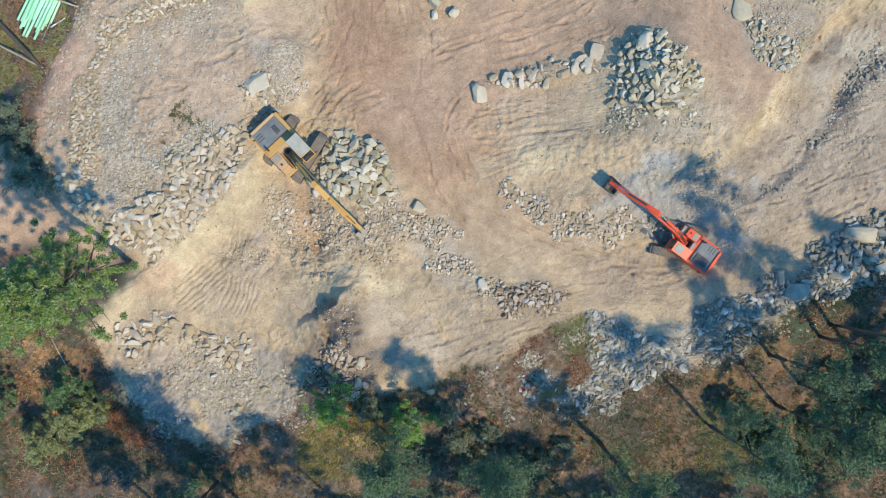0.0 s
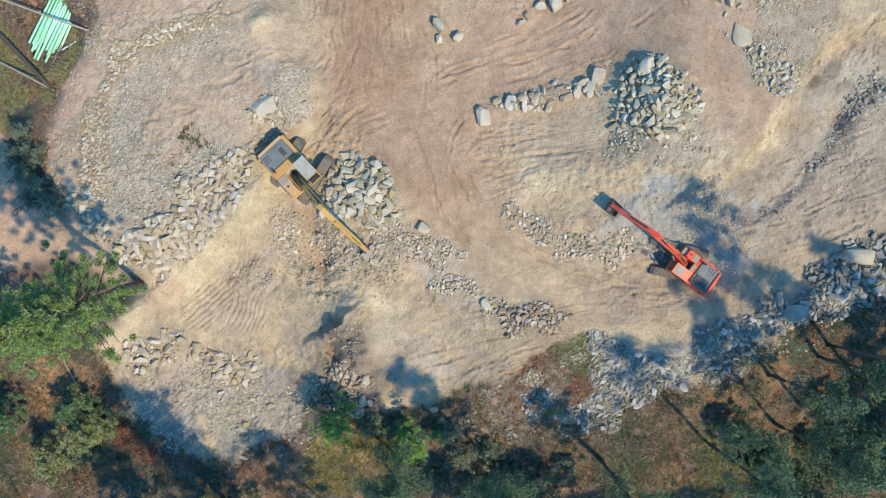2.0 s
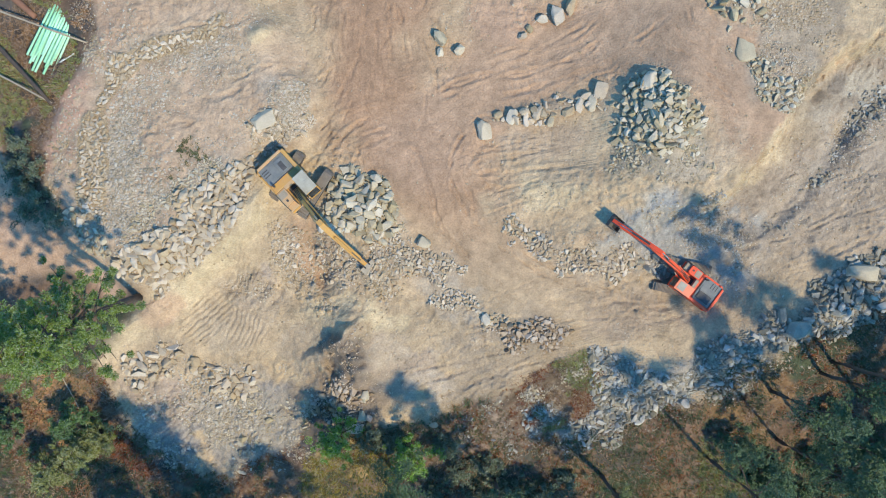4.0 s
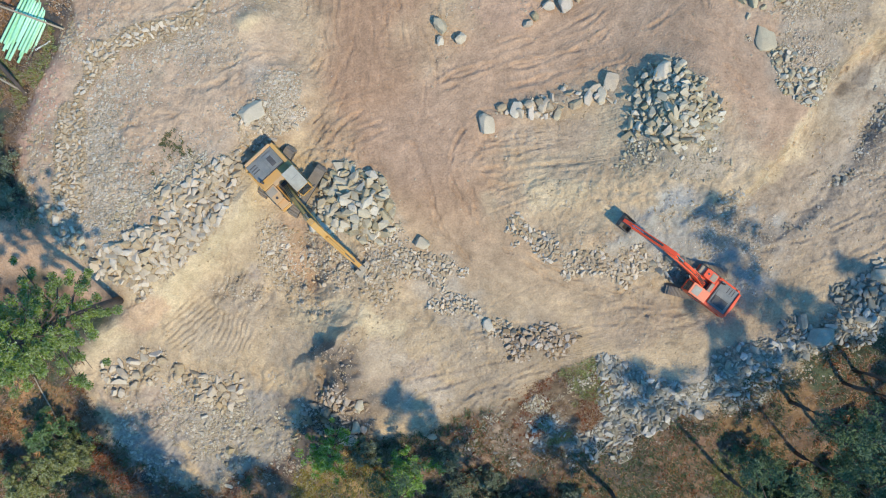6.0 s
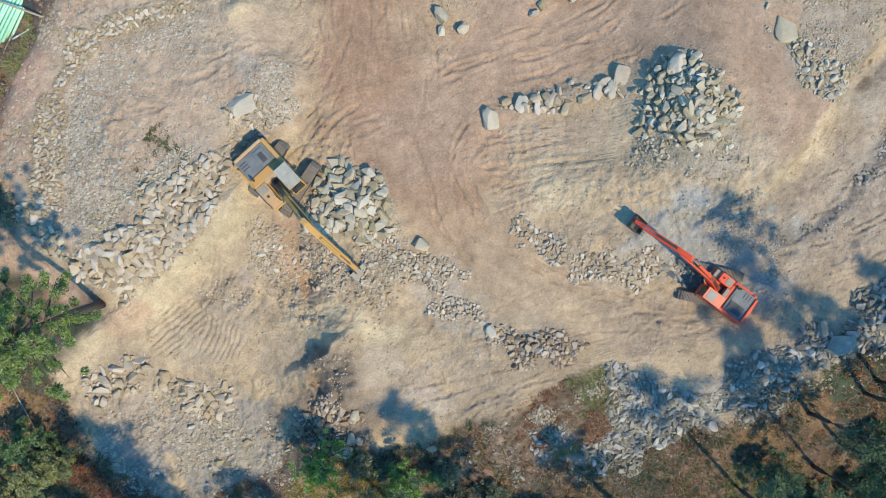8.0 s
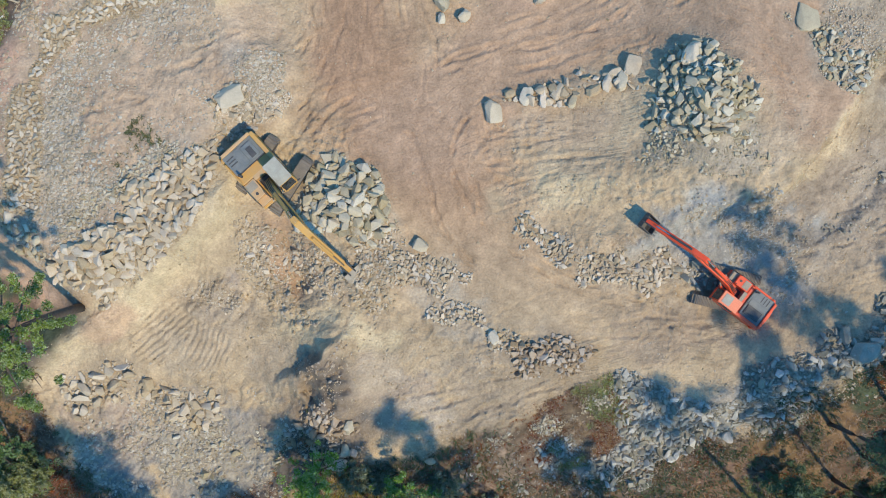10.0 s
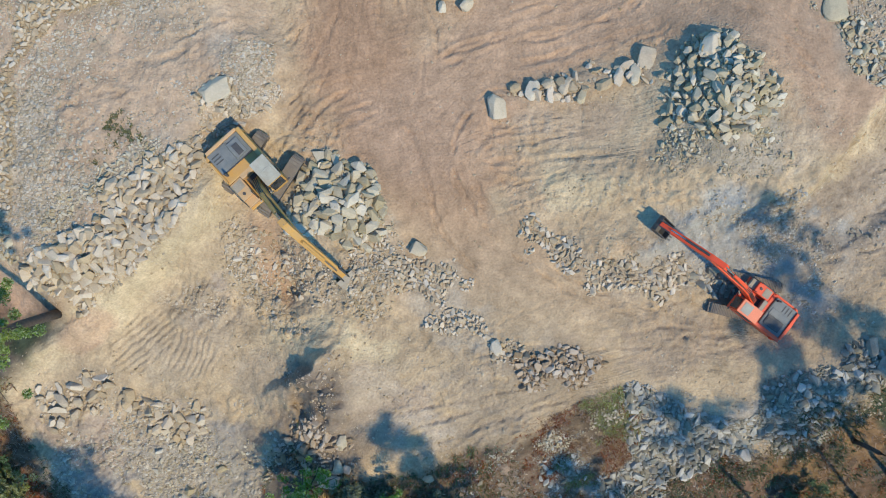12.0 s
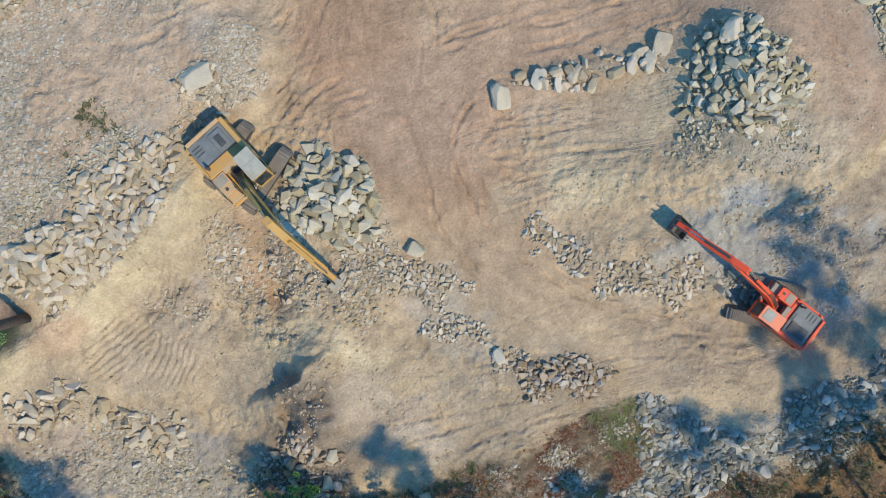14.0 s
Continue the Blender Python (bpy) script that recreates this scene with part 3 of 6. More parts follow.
heap("tall heap of grey broken blocks beside the road", [(13.23, 16.35), (14.65, 17.78), (16.46, 18.03), (18.08, 16.57), (19.45, 14.24), (19.95, 13.13), (19.24, 11.20), (17.46, 10.66), (15.49, 11.25), (13.88, 12.16), (14.09, 14.19)], 300, 0.14, 1.1, 11, ROCK, rest=1700, power=1.5, tight=0.56, layers=2, small=1193, ragged=1.3)
heap("smaller stones spilling from the tall heap", [(13.49, 11.74), (15.47, 11.60), (18.56, 11.01), (20.16, 12.69), (20.97, 11.04), (20.05, 9.10), (16.98, 8.53), (14.12, 9.42)], 120, 0.09, 0.55, 41, ROCK, rest=600, power=2.2, tight=1.2, small=593, ragged=2.2)
heap("heap of grey slabs and blocks at the dig", [(-8.60, 10.02), (-7.25, 9.06), (-5.71, 8.20), (-4.52, 7.31), (-3.80, 5.18), (-4.13, 4.13), (-6.24, 3.50), (-8.14, 3.82), (-9.60, 4.29), (-10.81, 5.38), (-11.05, 6.57), (-9.71, 7.76), (-9.16, 8.87)], 260, 0.15, 1.3, 12, ROCK, rest=1400, power=1.25, tight=0.56, layers=2, small=858)
heap("small stones shed below the slab heap", [(-9.12, 3.82), (-6.24, 3.35), (-3.80, 4.94), (-2.71, 3.76), (-3.41, 2.32), (-6.23, 2.08), (-8.66, 2.77)], 140, 0.11, 0.5, 42, ROCK_WARM, rest=500, power=1.6, tight=1.1, small=468, ragged=1.2)
heap("upper part of a long bank of pale dusty boulders", [(-15.83, 11.27), (-14.90, 9.57), (-15.47, 7.89), (-16.46, 6.85), (-17.07, 5.52), (-18.32, 4.49), (-19.65, 3.28), (-21.44, 2.71), (-23.13, 3.45), (-22.64, 5.27), (-21.62, 6.53), (-20.03, 7.84), (-18.35, 9.33), (-17.00, 10.38)], 300, 0.20, 0.95, 13, ROCK_WARM, rest=2000, tight=0.5, power=1.2, small=1193)
heap("lower part of a long bank of pale dusty boulders", [(-23.11, 4.47), (-20.92, 3.18), (-19.90, 2.91), (-21.46, 1.29), (-22.60, 0.30), (-23.98, -0.90), (-25.83, -0.71), (-27.37, 0.17), (-28.04, 1.14), (-26.45, 2.69), (-25.01, 3.86)], 300, 0.20, 1.15, 113, ROCK_WARM, rest=1800, tight=0.5, power=1.2, small=1061)
heap("grey rubble fading from the boulder bank into the plateau", [(-16.47, 11.37), (-18.26, 9.71), (-20.37, 7.93), (-22.09, 6.67), (-23.12, 5.13), (-24.45, 4.19), (-26.05, 3.06), (-26.92, 3.62), (-25.76, 4.93), (-23.88, 6.80), (-21.56, 8.77), (-19.21, 10.41), (-17.14, 11.82)], 200, 0.10, 0.5, 43, ROCK, rest=900, power=2.2, tight=0.95, small=991, ragged=1.2)
heap("ring of small pale stones round the plateau", [(-18.63, 21.79), (-21.65, 20.83), (-25.34, 19.10), (-27.59, 18.06), (-29.03, 14.83), (-30.00, 12.97), (-30.23, 9.68), (-30.16, 6.88), (-29.41, 4.92), (-26.90, 4.46), (-27.63, 6.41), (-27.96, 9.21), (-27.51, 11.54), (-27.55, 13.89), (-26.19, 16.22), (-24.50, 17.62), (-22.11, 18.82), (-18.41, 19.47)], 300, 0.11, 0.62, 14, ROCK_WARM, rest=3200, tight=0.52, power=1.7, small=2028, ragged=0.5)
heap("angular blocks lying on the slope below the ridge", [(-28.02, -6.29), (-25.68, -5.26), (-24.09, -4.76), (-22.07, -5.16), (-21.87, -6.67), (-22.85, -7.81), (-24.38, -8.33), (-24.97, -9.48), (-26.55, -9.38), (-27.94, -8.34)], 110, 0.14, 1.2, 15, ROCK_WARM, rest=500, tight=0.8, power=1.2, small=593, ragged=1.3)
heap("blocks in a line across the lower slope", [(-21.71, -7.29), (-19.32, -7.07), (-16.33, -7.14), (-16.84, -8.80), (-18.50, -9.66), (-21.38, -9.36)], 45, 0.16, 1.1, 44, ROCK_WARM, rest=200, tight=0.9, power=1.1, small=273, ragged=1.3)
heap("stones strewn low on the grey slope", [(-22.55, -10.31), (-18.51, -9.76), (-13.45, -9.68), (-12.51, -12.25), (-13.67, -15.48), (-18.26, -17.07), (-20.83, -15.07), (-22.20, -12.42)], 60, 0.14, 0.8, 45, ROCK, rest=250, tight=1.6, power=2.2, small=593, ragged=1.6)
heap("bank of blue-grey quarry stone along the forest edge", [(12.43, -5.85), (14.34, -5.26), (16.30, -6.71), (17.68, -7.63), (20.17, -8.24), (21.24, -9.31), (19.53, -10.76), (16.68, -11.93), (14.31, -13.50), (11.92, -14.60), (10.95, -13.01), (12.18, -10.78), (12.66, -8.74)], 300, 0.11, 0.95, 16, ROCK_BLUE, rest=2200, power=1.55, tight=0.56, small=1061)
heap("bank of grey stone and gravel along the forest edge", [(18.59, -7.36), (21.92, -4.81), (25.72, -3.17), (26.69, -4.66), (26.69, -7.16), (25.31, -8.71), (22.35, -9.72), (19.87, -9.31)], 280, 0.09, 0.9, 17, ROCK_BLUE, rest=2200, power=1.9, tight=0.58, small=1326)
heap("bank of dark boulders along the forest edge", [(25.73, -3.03), (28.10, -2.06), (30.99, 0.10), (33.88, 2.03), (37.08, 3.71), (40.41, 5.02), (41.00, -0.80), (37.21, -2.75), (33.82, -3.32), (30.99, -4.29), (28.59, -4.96), (26.87, -6.66)], 300, 0.13, 1.3, 18, ROCK_BLUE, rest=2300, power=1.65, tight=0.56, small=1591)
heap("low mound of brown rubble on the track", [(4.63, -3.94), (6.63, -2.97), (9.02, -2.68), (10.44, -3.81), (9.50, -5.05), (7.15, -5.96), (5.22, -5.38)], 200, 0.14, 0.75, 19, ROCK_BROWN, rest=700, power=1.35, tight=0.75, small=593, layers=2)
heap("loose rubble strewn below the dig", [(-2.94, 2.90), (-0.08, 2.34), (1.47, -0.05), (2.91, -1.48), (4.82, -2.70), (3.30, -3.39), (0.42, -2.35), (-1.59, -1.50), (-2.83, 0.42)], 220, 0.11, 0.6, 20, ROCK_WARM, rest=1400, power=1.6, tight=0.9, small=991, ragged=1.5)
heap("rubble at the foot of the loading bank", [(5.51, 5.50), (7.98, 4.99), (9.86, 3.34), (12.70, 2.97), (16.21, 3.47), (16.70, 1.71), (13.77, 0.88), (9.96, 1.15), (7.55, 2.76), (5.82, 4.18)], 240, 0.11, 0.68, 21, ROCK_WARM, rest=1400, power=1.6, tight=0.9, small=991, ragged=1.9)
heap("dark blocks under the raised arm", [(15.91, 2.89), (17.10, 3.62), (18.54, 2.67), (19.02, 1.00), (17.59, 0.99), (16.39, 1.70)], 30, 0.5, 1.1, 22, ROCK_BLUE, small=117)
heap("strip of broken stone on the upper bank", [(22.32, 18.82), (24.13, 18.54), (25.31, 17.44), (27.70, 16.37), (29.53, 15.84), (26.80, 14.27), (25.18, 14.71), (24.03, 15.42), (23.04, 17.08)], 240, 0.12, 0.75, 23, ROCK, power=1.6, rest=600, tight=0.75, small=593)
heap("small stones strewn over the upper bank", [(24.48, 21.19), (27.67, 21.66), (30.06, 20.31), (29.69, 17.65), (27.71, 15.73), (25.39, 16.62), (24.13, 18.45)], 120, 0.09, 0.4, 46, ROCK_WARM, power=2.2, rest=500, tight=1.3, small=593, ragged=1.6)
heap("broken blocks at the top of the upper bank", [(19.81, 23.59), (21.41, 24.98), (24.63, 24.07), (24.87, 21.78), (22.81, 20.62), (22.13, 20.16), (21.66, 21.99)], 60, 0.5, 1.3, 24, ROCK, small=156)
heap("row of pushed-up blocks along the track", [(3.43, 13.51), (5.09, 14.23), (7.93, 14.96), (11.17, 16.08), (12.97, 16.47), (13.45, 14.83), (11.18, 14.19), (7.94, 13.53), (5.09, 13.05)], 130, 0.28, 1.15, 25, ROCK_WARM, small=156)
heap("dark rubble in front of the bushes", [(-12.02, -9.48), (-10.31, -8.01), (-7.38, -7.50), (-5.99, -9.45), (-5.95, -12.08), (-8.43, -13.08), (-10.92, -11.11)], 110, 0.15, 0.9, 26, ROCK_BROWN, power=1.5, rest=200, tight=1.05, small=468)
heap("stones on the shaded slope below the plateau", [(-30.52, 5.52), (-27.96, 4.57), (-27.41, 2.21), (-28.53, 1.24), (-30.22, 3.15)], 40, 0.35, 0.9, 27, ROCK, small=234)
heap("stones round the flat slab beside the machine", [(-15.99, 13.93), (-14.13, 14.64), (-12.72, 13.24), (-11.87, 14.96), (-11.23, 13.38), (-12.79, 11.43), (-14.57, 11.14), (-16.44, 11.36)], 70, 0.3, 0.8, 28, ROCK_WARM, tight=1.0, small=546)
heap("grey stones along the crease of the east bank", [(24.72, 4.94), (27.03, 5.81), (29.14, 7.50), (30.93, 10.04), (32.51, 12.00), (33.39, 14.06), (34.75, 15.28), (38.45, 17.78), (38.46, 15.97), (35.12, 13.37), (33.75, 11.69), (31.99, 9.38), (30.22, 6.69), (28.21, 4.77), (25.21, 4.18)], 240, 0.10, 0.62, 34, ROCK_BLUE, power=1.7, tight=0.9, rest=700, small=991, ragged=1.3)
heap("rubble among the bushes at the forest edge", [(0.48, -11.62), (2.92, -10.14), (5.36, -9.39), (8.30, -9.86), (10.89, -11.98), (11.15, -14.95), (8.43, -15.71), (3.97, -14.99), (0.99, -13.52)], 200, 0.10, 0.55, 30, ROCK_BLUE, tight=1.15, power=2.2, small=796, rest=250)
heap("small rubble along the foot of the track bank", [(7.27, -9.05), (10.08, -7.25), (12.53, -5.85), (12.60, -7.34), (10.17, -8.97), (8.27, -10.01), (5.36, -10.44), (3.42, -11.40), (2.91, -10.44)], 200, 0.08, 0.42, 31, ROCK, tight=0.95, power=1.7, rest=500, small=663)
heap("stones on the dark weedy bank", [(5.60, -10.44), (8.26, -9.81), (10.25, -10.82), (9.61, -12.66), (6.89, -12.52)], 60, 0.12, 0.6, 47, ROCK_BLUE, tight=1.0, power=1.8, rest=120, small=390)
heap("dark rubble on the slope below the bank", [(-18.94, -0.18), (-17.01, 0.80), (-14.59, 0.33), (-14.10, -1.12), (-16.03, -2.10), (-18.45, -1.63)], 80, 0.10, 0.38, 35, ROCK_WARM, tight=1.3, small=390, rest=120)
heap("clods and stones thrown up round the digging bucket", [(-14.60, 3.23), (-13.00, 4.67), (-11.22, 4.21), (-9.27, 2.29), (-5.40, 2.79), (-4.42, 0.86), (-7.32, -0.60), (-10.71, -0.62), (-13.62, 1.30)], 160, 0.12, 0.7, 36, ROCK_WARM, power=1.5, tight=1.2, rest=200)
heap("stones on the earth mound", [(-9.96, -4.97), (-7.79, -3.99), (-6.37, -5.49), (-6.64, -7.99), (-9.33, -8.25)], 60, 0.15, 0.75, 33, ROCK_BROWN, tight=1.3, power=1.8, small=94)


# ---- the ground sheet ----
def spread(lo, hi, pace, far):
    """Even steps from lo to hi, then growing ones out to far on both sides."""
    mid = list(np.arange(lo, hi + 1e-6, pace))
    grow, d, out = pace, 0.0, []
    while d < far:
        grow *= 1.22
        d += grow
        out.append(d)
    return np.array([lo - d for d in reversed(out)] + mid + [hi + d for d in out])


def zone(x, y, poly, soft, wild=1.0, size=4.0):
    """How far a place lies in a patch with a ragged edge, 0..1."""
    return step(-soft, soft, inside(x, y, poly) + wild * fbm(x, y, size, 4))


def blot(x, y, centre, rx, ry, turn=0.0, wild=1.1):
    return step(0.22, 0.7, bump(x, y, centre, rx, ry, turn) * (1 + wild * fbm(x + 31, y + 7, 2.4, 5, 0.6)))


def soil_colour(x, y):
    """Base colour of the soil: sand, red road earth, pale dust, grey grit, forest floor; some dark patches include
    painted shade.
    """
    n1, n2 = fbm(x, y, 6.0, 4)[..., None], fbm(x + 50, y - 20, 1.6, 4)[..., None]

    def lay(c, k, colour):
        return c * (1 - k[..., None]) + np.array(colour) * k[..., None]

    c = np.array((0.415, 0.311, 0.195)) * (1 + 0.10 * n1)
    road = 0.9 * step(9.5, 1.2, along(x, y, ROAD_RED)[0] + 2.6 * fbm(x, y, 4, 4)) * step(-5, 11, y)
    east = step(6.5, 2.5, along(x, y, ROAD_EAST)[0] + 1.0 * fbm(x + 9, y, 4, 3))
    c = lay(c, 0.95 * road, (0.315, 0.188, 0.114))
    c = lay(c, 0.9 * east, (0.38, 0.252, 0.165))
    c = lay(c, 0.8 * zone(x, y, PLATEAU, 1.5, 1.5), (0.395, 0.282, 0.195))
    gully = step(0.2, -1.0, inside(x, y, BANK_EAST) + 0.5 * fbm(x, y, 2.5, 4)) * step(15, 22, x) * step(-2, 5, y)
    c = lay(c, 0.85 * gully, (0.30, 0.24, 0.18))
    for centre, rx, ry, turn, colour, k in PATCHES:
        c = lay(c, k * blot(x, y, centre, rx, ry, turn), colour)
    c = lay(c, 0.7 * step(2.0, 0.5, along(x, y, RIDGE)[0] + 0.7 * fbm(x, y, 2.0, 4)), (0.50, 0.395, 0.25))
    for given, options in HEAPS:
        tone = {ROCK_WARM: (0.345, 0.28, 0.205), ROCK: (0.31, 0.27, 0.215), ROCK_BROWN: (0.24, 0.185, 0.135)}.get(given[6], (0.25, 0.222, 0.185))
        c = lay(c, 0.8 * step(-0.7, 0.8, inside(x, y, given[1]) + 0.7 * fbm(x, y, 1.8, 3)), tone)
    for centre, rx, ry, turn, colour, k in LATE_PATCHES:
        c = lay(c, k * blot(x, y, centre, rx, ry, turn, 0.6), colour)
    floor = step(0.6, -0.9, inside(x, y, CLEARING) - 1.1 * step(2, -4, y) + 0.9 * fbm(x, y, 3.0, 4))
    earth = lay(np.zeros(x.shape + (3,)) + (0.088, 0.074, 0.064), step(-0.2, 0.4, fbm(x + 13, y + 5, 3.4, 4)), (0.165, 0.103, 0.066))
    earth = lay(earth, step(0.1, 0.5, fbm(x - 23, y + 11, 4.0, 4)), (0.045, 0.056, 0.03))
    for centre, rx, ry, turn, colour, k in FLOOR_PATCHES:
        earth = lay(earth, k * blot(x, y, centre, rx, ry, turn, 1.6), colour)
    earth = earth * (1 + 0.45 * fbm(x - 3, y + 8, 0.7, 3, 0.7))[..., None]
    c = c * (1 - floor[..., None]) + earth * floor[..., None]
    lane = zone(x, y, LANE, 0.8, 0.6)
    c = lay(c, 0.9 * lane, (0.43, 0.285, 0.19))
    return np.clip(c * (1 + 0.16 * n2), 0.01, 0.9)


CREAM, PALE, GREY, DUST = (0.50, 0.395, 0.25), (0.48, 0.425, 0.33), (0.32, 0.29, 0.245), (0.44, 0.355, 0.255)
PATCHES = [((15.00, -2.12), 9.5, 3.0, 4, (0.325, 0.245, 0.168), 0.9), ((8.01, 7.63), 5.5, 2.4, 12, CREAM, 0.85), ((11.34, 11.23), 9.0, 3.2, 8, (0.44, 0.335, 0.22), 0.7), ((-17.30, 4.64), 4.5, 2.6, 40, CREAM, 0.7),
           ((-22.60, -1.21), 6.5, 1.8, 40, CREAM, 0.75), ((-8.76, -2.31), 5.0, 2.0, 0, CREAM, 0.8), ((-4.89, -2.53), 4.0, 2.4, -20, (0.50, 0.39, 0.235), 0.85), ((2.38, -6.36), 9.5, 4.4, 22, (0.315, 0.248, 0.175), 0.95), ((-3.90, -6.88), 4.5, 4.0, 0, (0.34, 0.262, 0.188), 0.9),
           ((-4.43, 2.07), 4.0, 1.8, -30, (0.46, 0.315, 0.19), 0.7), ((27.79, 12.72), 1.6, 6.0, -32, (0.46, 0.36, 0.235), 0.7), ((25.34, 9.54), 3.5, 1.6, 20, CREAM, 0.6),
           ((31.13, 18.84), 5.5, 1.6, 30, (0.45, 0.32, 0.20), 0.8), ((16.61, 6.24), 2.6, 1.6, 30, PALE, 0.9), ((20.91, 5.78), 6.0, 2.4, 10, (0.25, 0.247, 0.23), 0.85),
           ((21.88, 2.45), 5.5, 3.4, -20, (0.265, 0.255, 0.225), 0.85), ((32.02, 14.91), 4.0, 3.0, 40, PALE, 0.45), ((31.93, 9.57), 6.0, 2.6, 35, (0.35, 0.285, 0.215), 0.6),
           ((27.50, 19.73), 4.6, 6.5, -15, (0.275, 0.217, 0.155), 0.9), ((-19.57, -13.08), 11.5, 6.5, 10, (0.262, 0.23, 0.196), 0.97), ((-24.32, -9.70), 7.0, 3.4, 10, (0.36, 0.28, 0.215), 0.85),
           ((-16.52, -0.65), 3.4, 2.0, 60, (0.33, 0.275, 0.235), 0.75), ((-1.47, -8.80), 3.0, 2.2, 20, (0.40, 0.335, 0.26), 0.6), ((-4.39, -5.43), 3.0, 1.6, 20, (0.42, 0.335, 0.235), 0.6),
           ((10.89, -12.23), 5.0, 2.6, 20, (0.20, 0.16, 0.12), 0.95), ((19.00, 4.58), 8.5, 4.6, 12, (0.285, 0.275, 0.25), 0.9),
           ((-21.61, 17.63), 8.0, 4.0, 20, (0.37, 0.295, 0.21), 0.6), ((-25.75, 5.95), 1.8, 1.2, 0, (0.34, 0.245, 0.17), 0.7), ((-11.21, 3.25), 2.6, 3.4, 20, (0.38, 0.25, 0.155), 0.9),
           ((0.41, -0.53), 4.5, 3.2, -40, (0.39, 0.325, 0.245), 0.7), ((4.12, 22.42), 5.0, 2.6, 0, (0.36, 0.235, 0.16), 0.6), ((14.66, -9.83), 4.0, 3.0, 30, GREY, 0.6),
           ((22.19, -6.74), 6.0, 2.0, 22, GREY, 0.7), ((-15.28, 20.69), 4.5, 2.0, 40, (0.45, 0.33, 0.215), 0.7), ((12.82, 1.45), 7.0, 2.0, -20, DUST, 0.5), ((-31.69, 12.35), 2.6, 8.0, -8, (0.385, 0.238, 0.165), 0.95), ((-29.51, 20.51), 3.2, 4.6, -30, (0.36, 0.243, 0.168), 0.9), ((-26.30, 22.05), 4.0, 2.2, 20, (0.375, 0.262, 0.175), 0.8), ((-33.34, 3.61), 6.0, 2.2, -50, (0.44, 0.29, 0.20), 0.8),
           # (32.30, 16.81) paints the shade of the bank's hollow into the soil colour.
           ((-17.67, -3.14), 5.5, 3.2, 30, (0.365, 0.287, 0.20), 0.75), ((-12.26, -6.04), 3.6, 3.0, 0, (0.375, 0.29, 0.20), 0.7), ((-6.27, -2.23), 4.5, 1.6, -10, CREAM, 0.7), ((-24.35, -2.65), 3.4, 1.5, 40, (0.46, 0.335, 0.22), 0.8), ((11.68, 9.48), 4.0, 1.6, 5, (0.36, 0.275, 0.185), 0.6), ((7.97, 11.90), 5.0, 1.6, 5, (0.375, 0.28, 0.195), 0.6), ((21.31, 12.04), 3.0, 3.4, 0, (0.40, 0.31, 0.215), 0.7), ((34.18, 16.81), 2.6, 1.5, 35, PALE, 0.6), ((32.30, 16.81), 0.9, 1.4, -30, (0.20, 0.17, 0.14), 0.8), ((29.94, 12.75), 1.6, 1.6, 0, (0.29, 0.225, 0.15), 0.7), ((-14.61, 14.88), 1.6, 2.4, 0, (0.33, 0.29, 0.235), 0.7), ((-16.48, 4.61), 2.0, 1.5, 40, CREAM, 0.6)]
# The dark brown forest-edge tones are earth with shade mixed into the colour.
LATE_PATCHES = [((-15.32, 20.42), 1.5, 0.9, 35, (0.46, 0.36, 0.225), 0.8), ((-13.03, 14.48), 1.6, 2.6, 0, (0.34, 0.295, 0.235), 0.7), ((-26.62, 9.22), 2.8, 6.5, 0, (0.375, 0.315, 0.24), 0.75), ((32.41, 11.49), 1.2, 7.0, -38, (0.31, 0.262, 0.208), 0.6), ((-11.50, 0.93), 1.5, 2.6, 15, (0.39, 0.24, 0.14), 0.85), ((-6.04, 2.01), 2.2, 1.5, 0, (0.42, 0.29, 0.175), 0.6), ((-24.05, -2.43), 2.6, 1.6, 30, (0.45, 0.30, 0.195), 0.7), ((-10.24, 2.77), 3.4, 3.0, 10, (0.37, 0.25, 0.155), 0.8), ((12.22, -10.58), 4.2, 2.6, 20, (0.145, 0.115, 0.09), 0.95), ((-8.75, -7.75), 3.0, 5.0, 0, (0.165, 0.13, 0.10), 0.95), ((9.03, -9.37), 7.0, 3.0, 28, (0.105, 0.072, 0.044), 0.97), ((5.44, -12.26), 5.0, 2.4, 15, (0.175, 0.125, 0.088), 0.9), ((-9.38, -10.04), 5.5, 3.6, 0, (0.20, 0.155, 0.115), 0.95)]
FLOOR_PATCHES = [((-33.90, -10.30), 4.4, 6.0, 0, (0.36, 0.20, 0.095), 0.95), ((-32.27, -9.74), 2.0, 2.4, 0, (0.22, 0.135, 0.07), 0.8), ((-8.92, -15.28), 3.6, 2.8, 0, (0.30, 0.205, 0.085), 0.95), ((19.76, -13.30), 4.5, 3.0, -20, (0.17, 0.105, 0.07), 0.9),
                 ((25.53, -12.08), 4.5, 2.2, -40, (0.20, 0.125, 0.06), 0.9), ((27.69, -8.92), 3.0, 2.0, -40, (0.20, 0.12, 0.06), 0.9), ((33.61, -7.90), 2.6, 1.2, -30, (0.19, 0.125, 0.07), 0.8), ((34.65, -2.88), 3.0, 1.6, 0, (0.17, 0.11, 0.07), 0.8),
                 ((21.29, -18.85), 4.0, 2.0, 10, (0.18, 0.115, 0.065), 0.8), ((5.44, -12.51), 6.0, 2.6, 10, (0.25, 0.185, 0.135), 0.95), ((-28.35, -15.64), 1.8, 1.2, -40, (0.25, 0.09, 0.04), 0.9)]
LANE = [(-43.70, 15.05), (-37.94, 13.40), (-35.76, 7.91), (-32.14, 4.57), (-27.57, -0.19), (-28.76, -1.15), (-32.12, 0.75), (-36.91, 0.24), (-43.62, -1.23)]


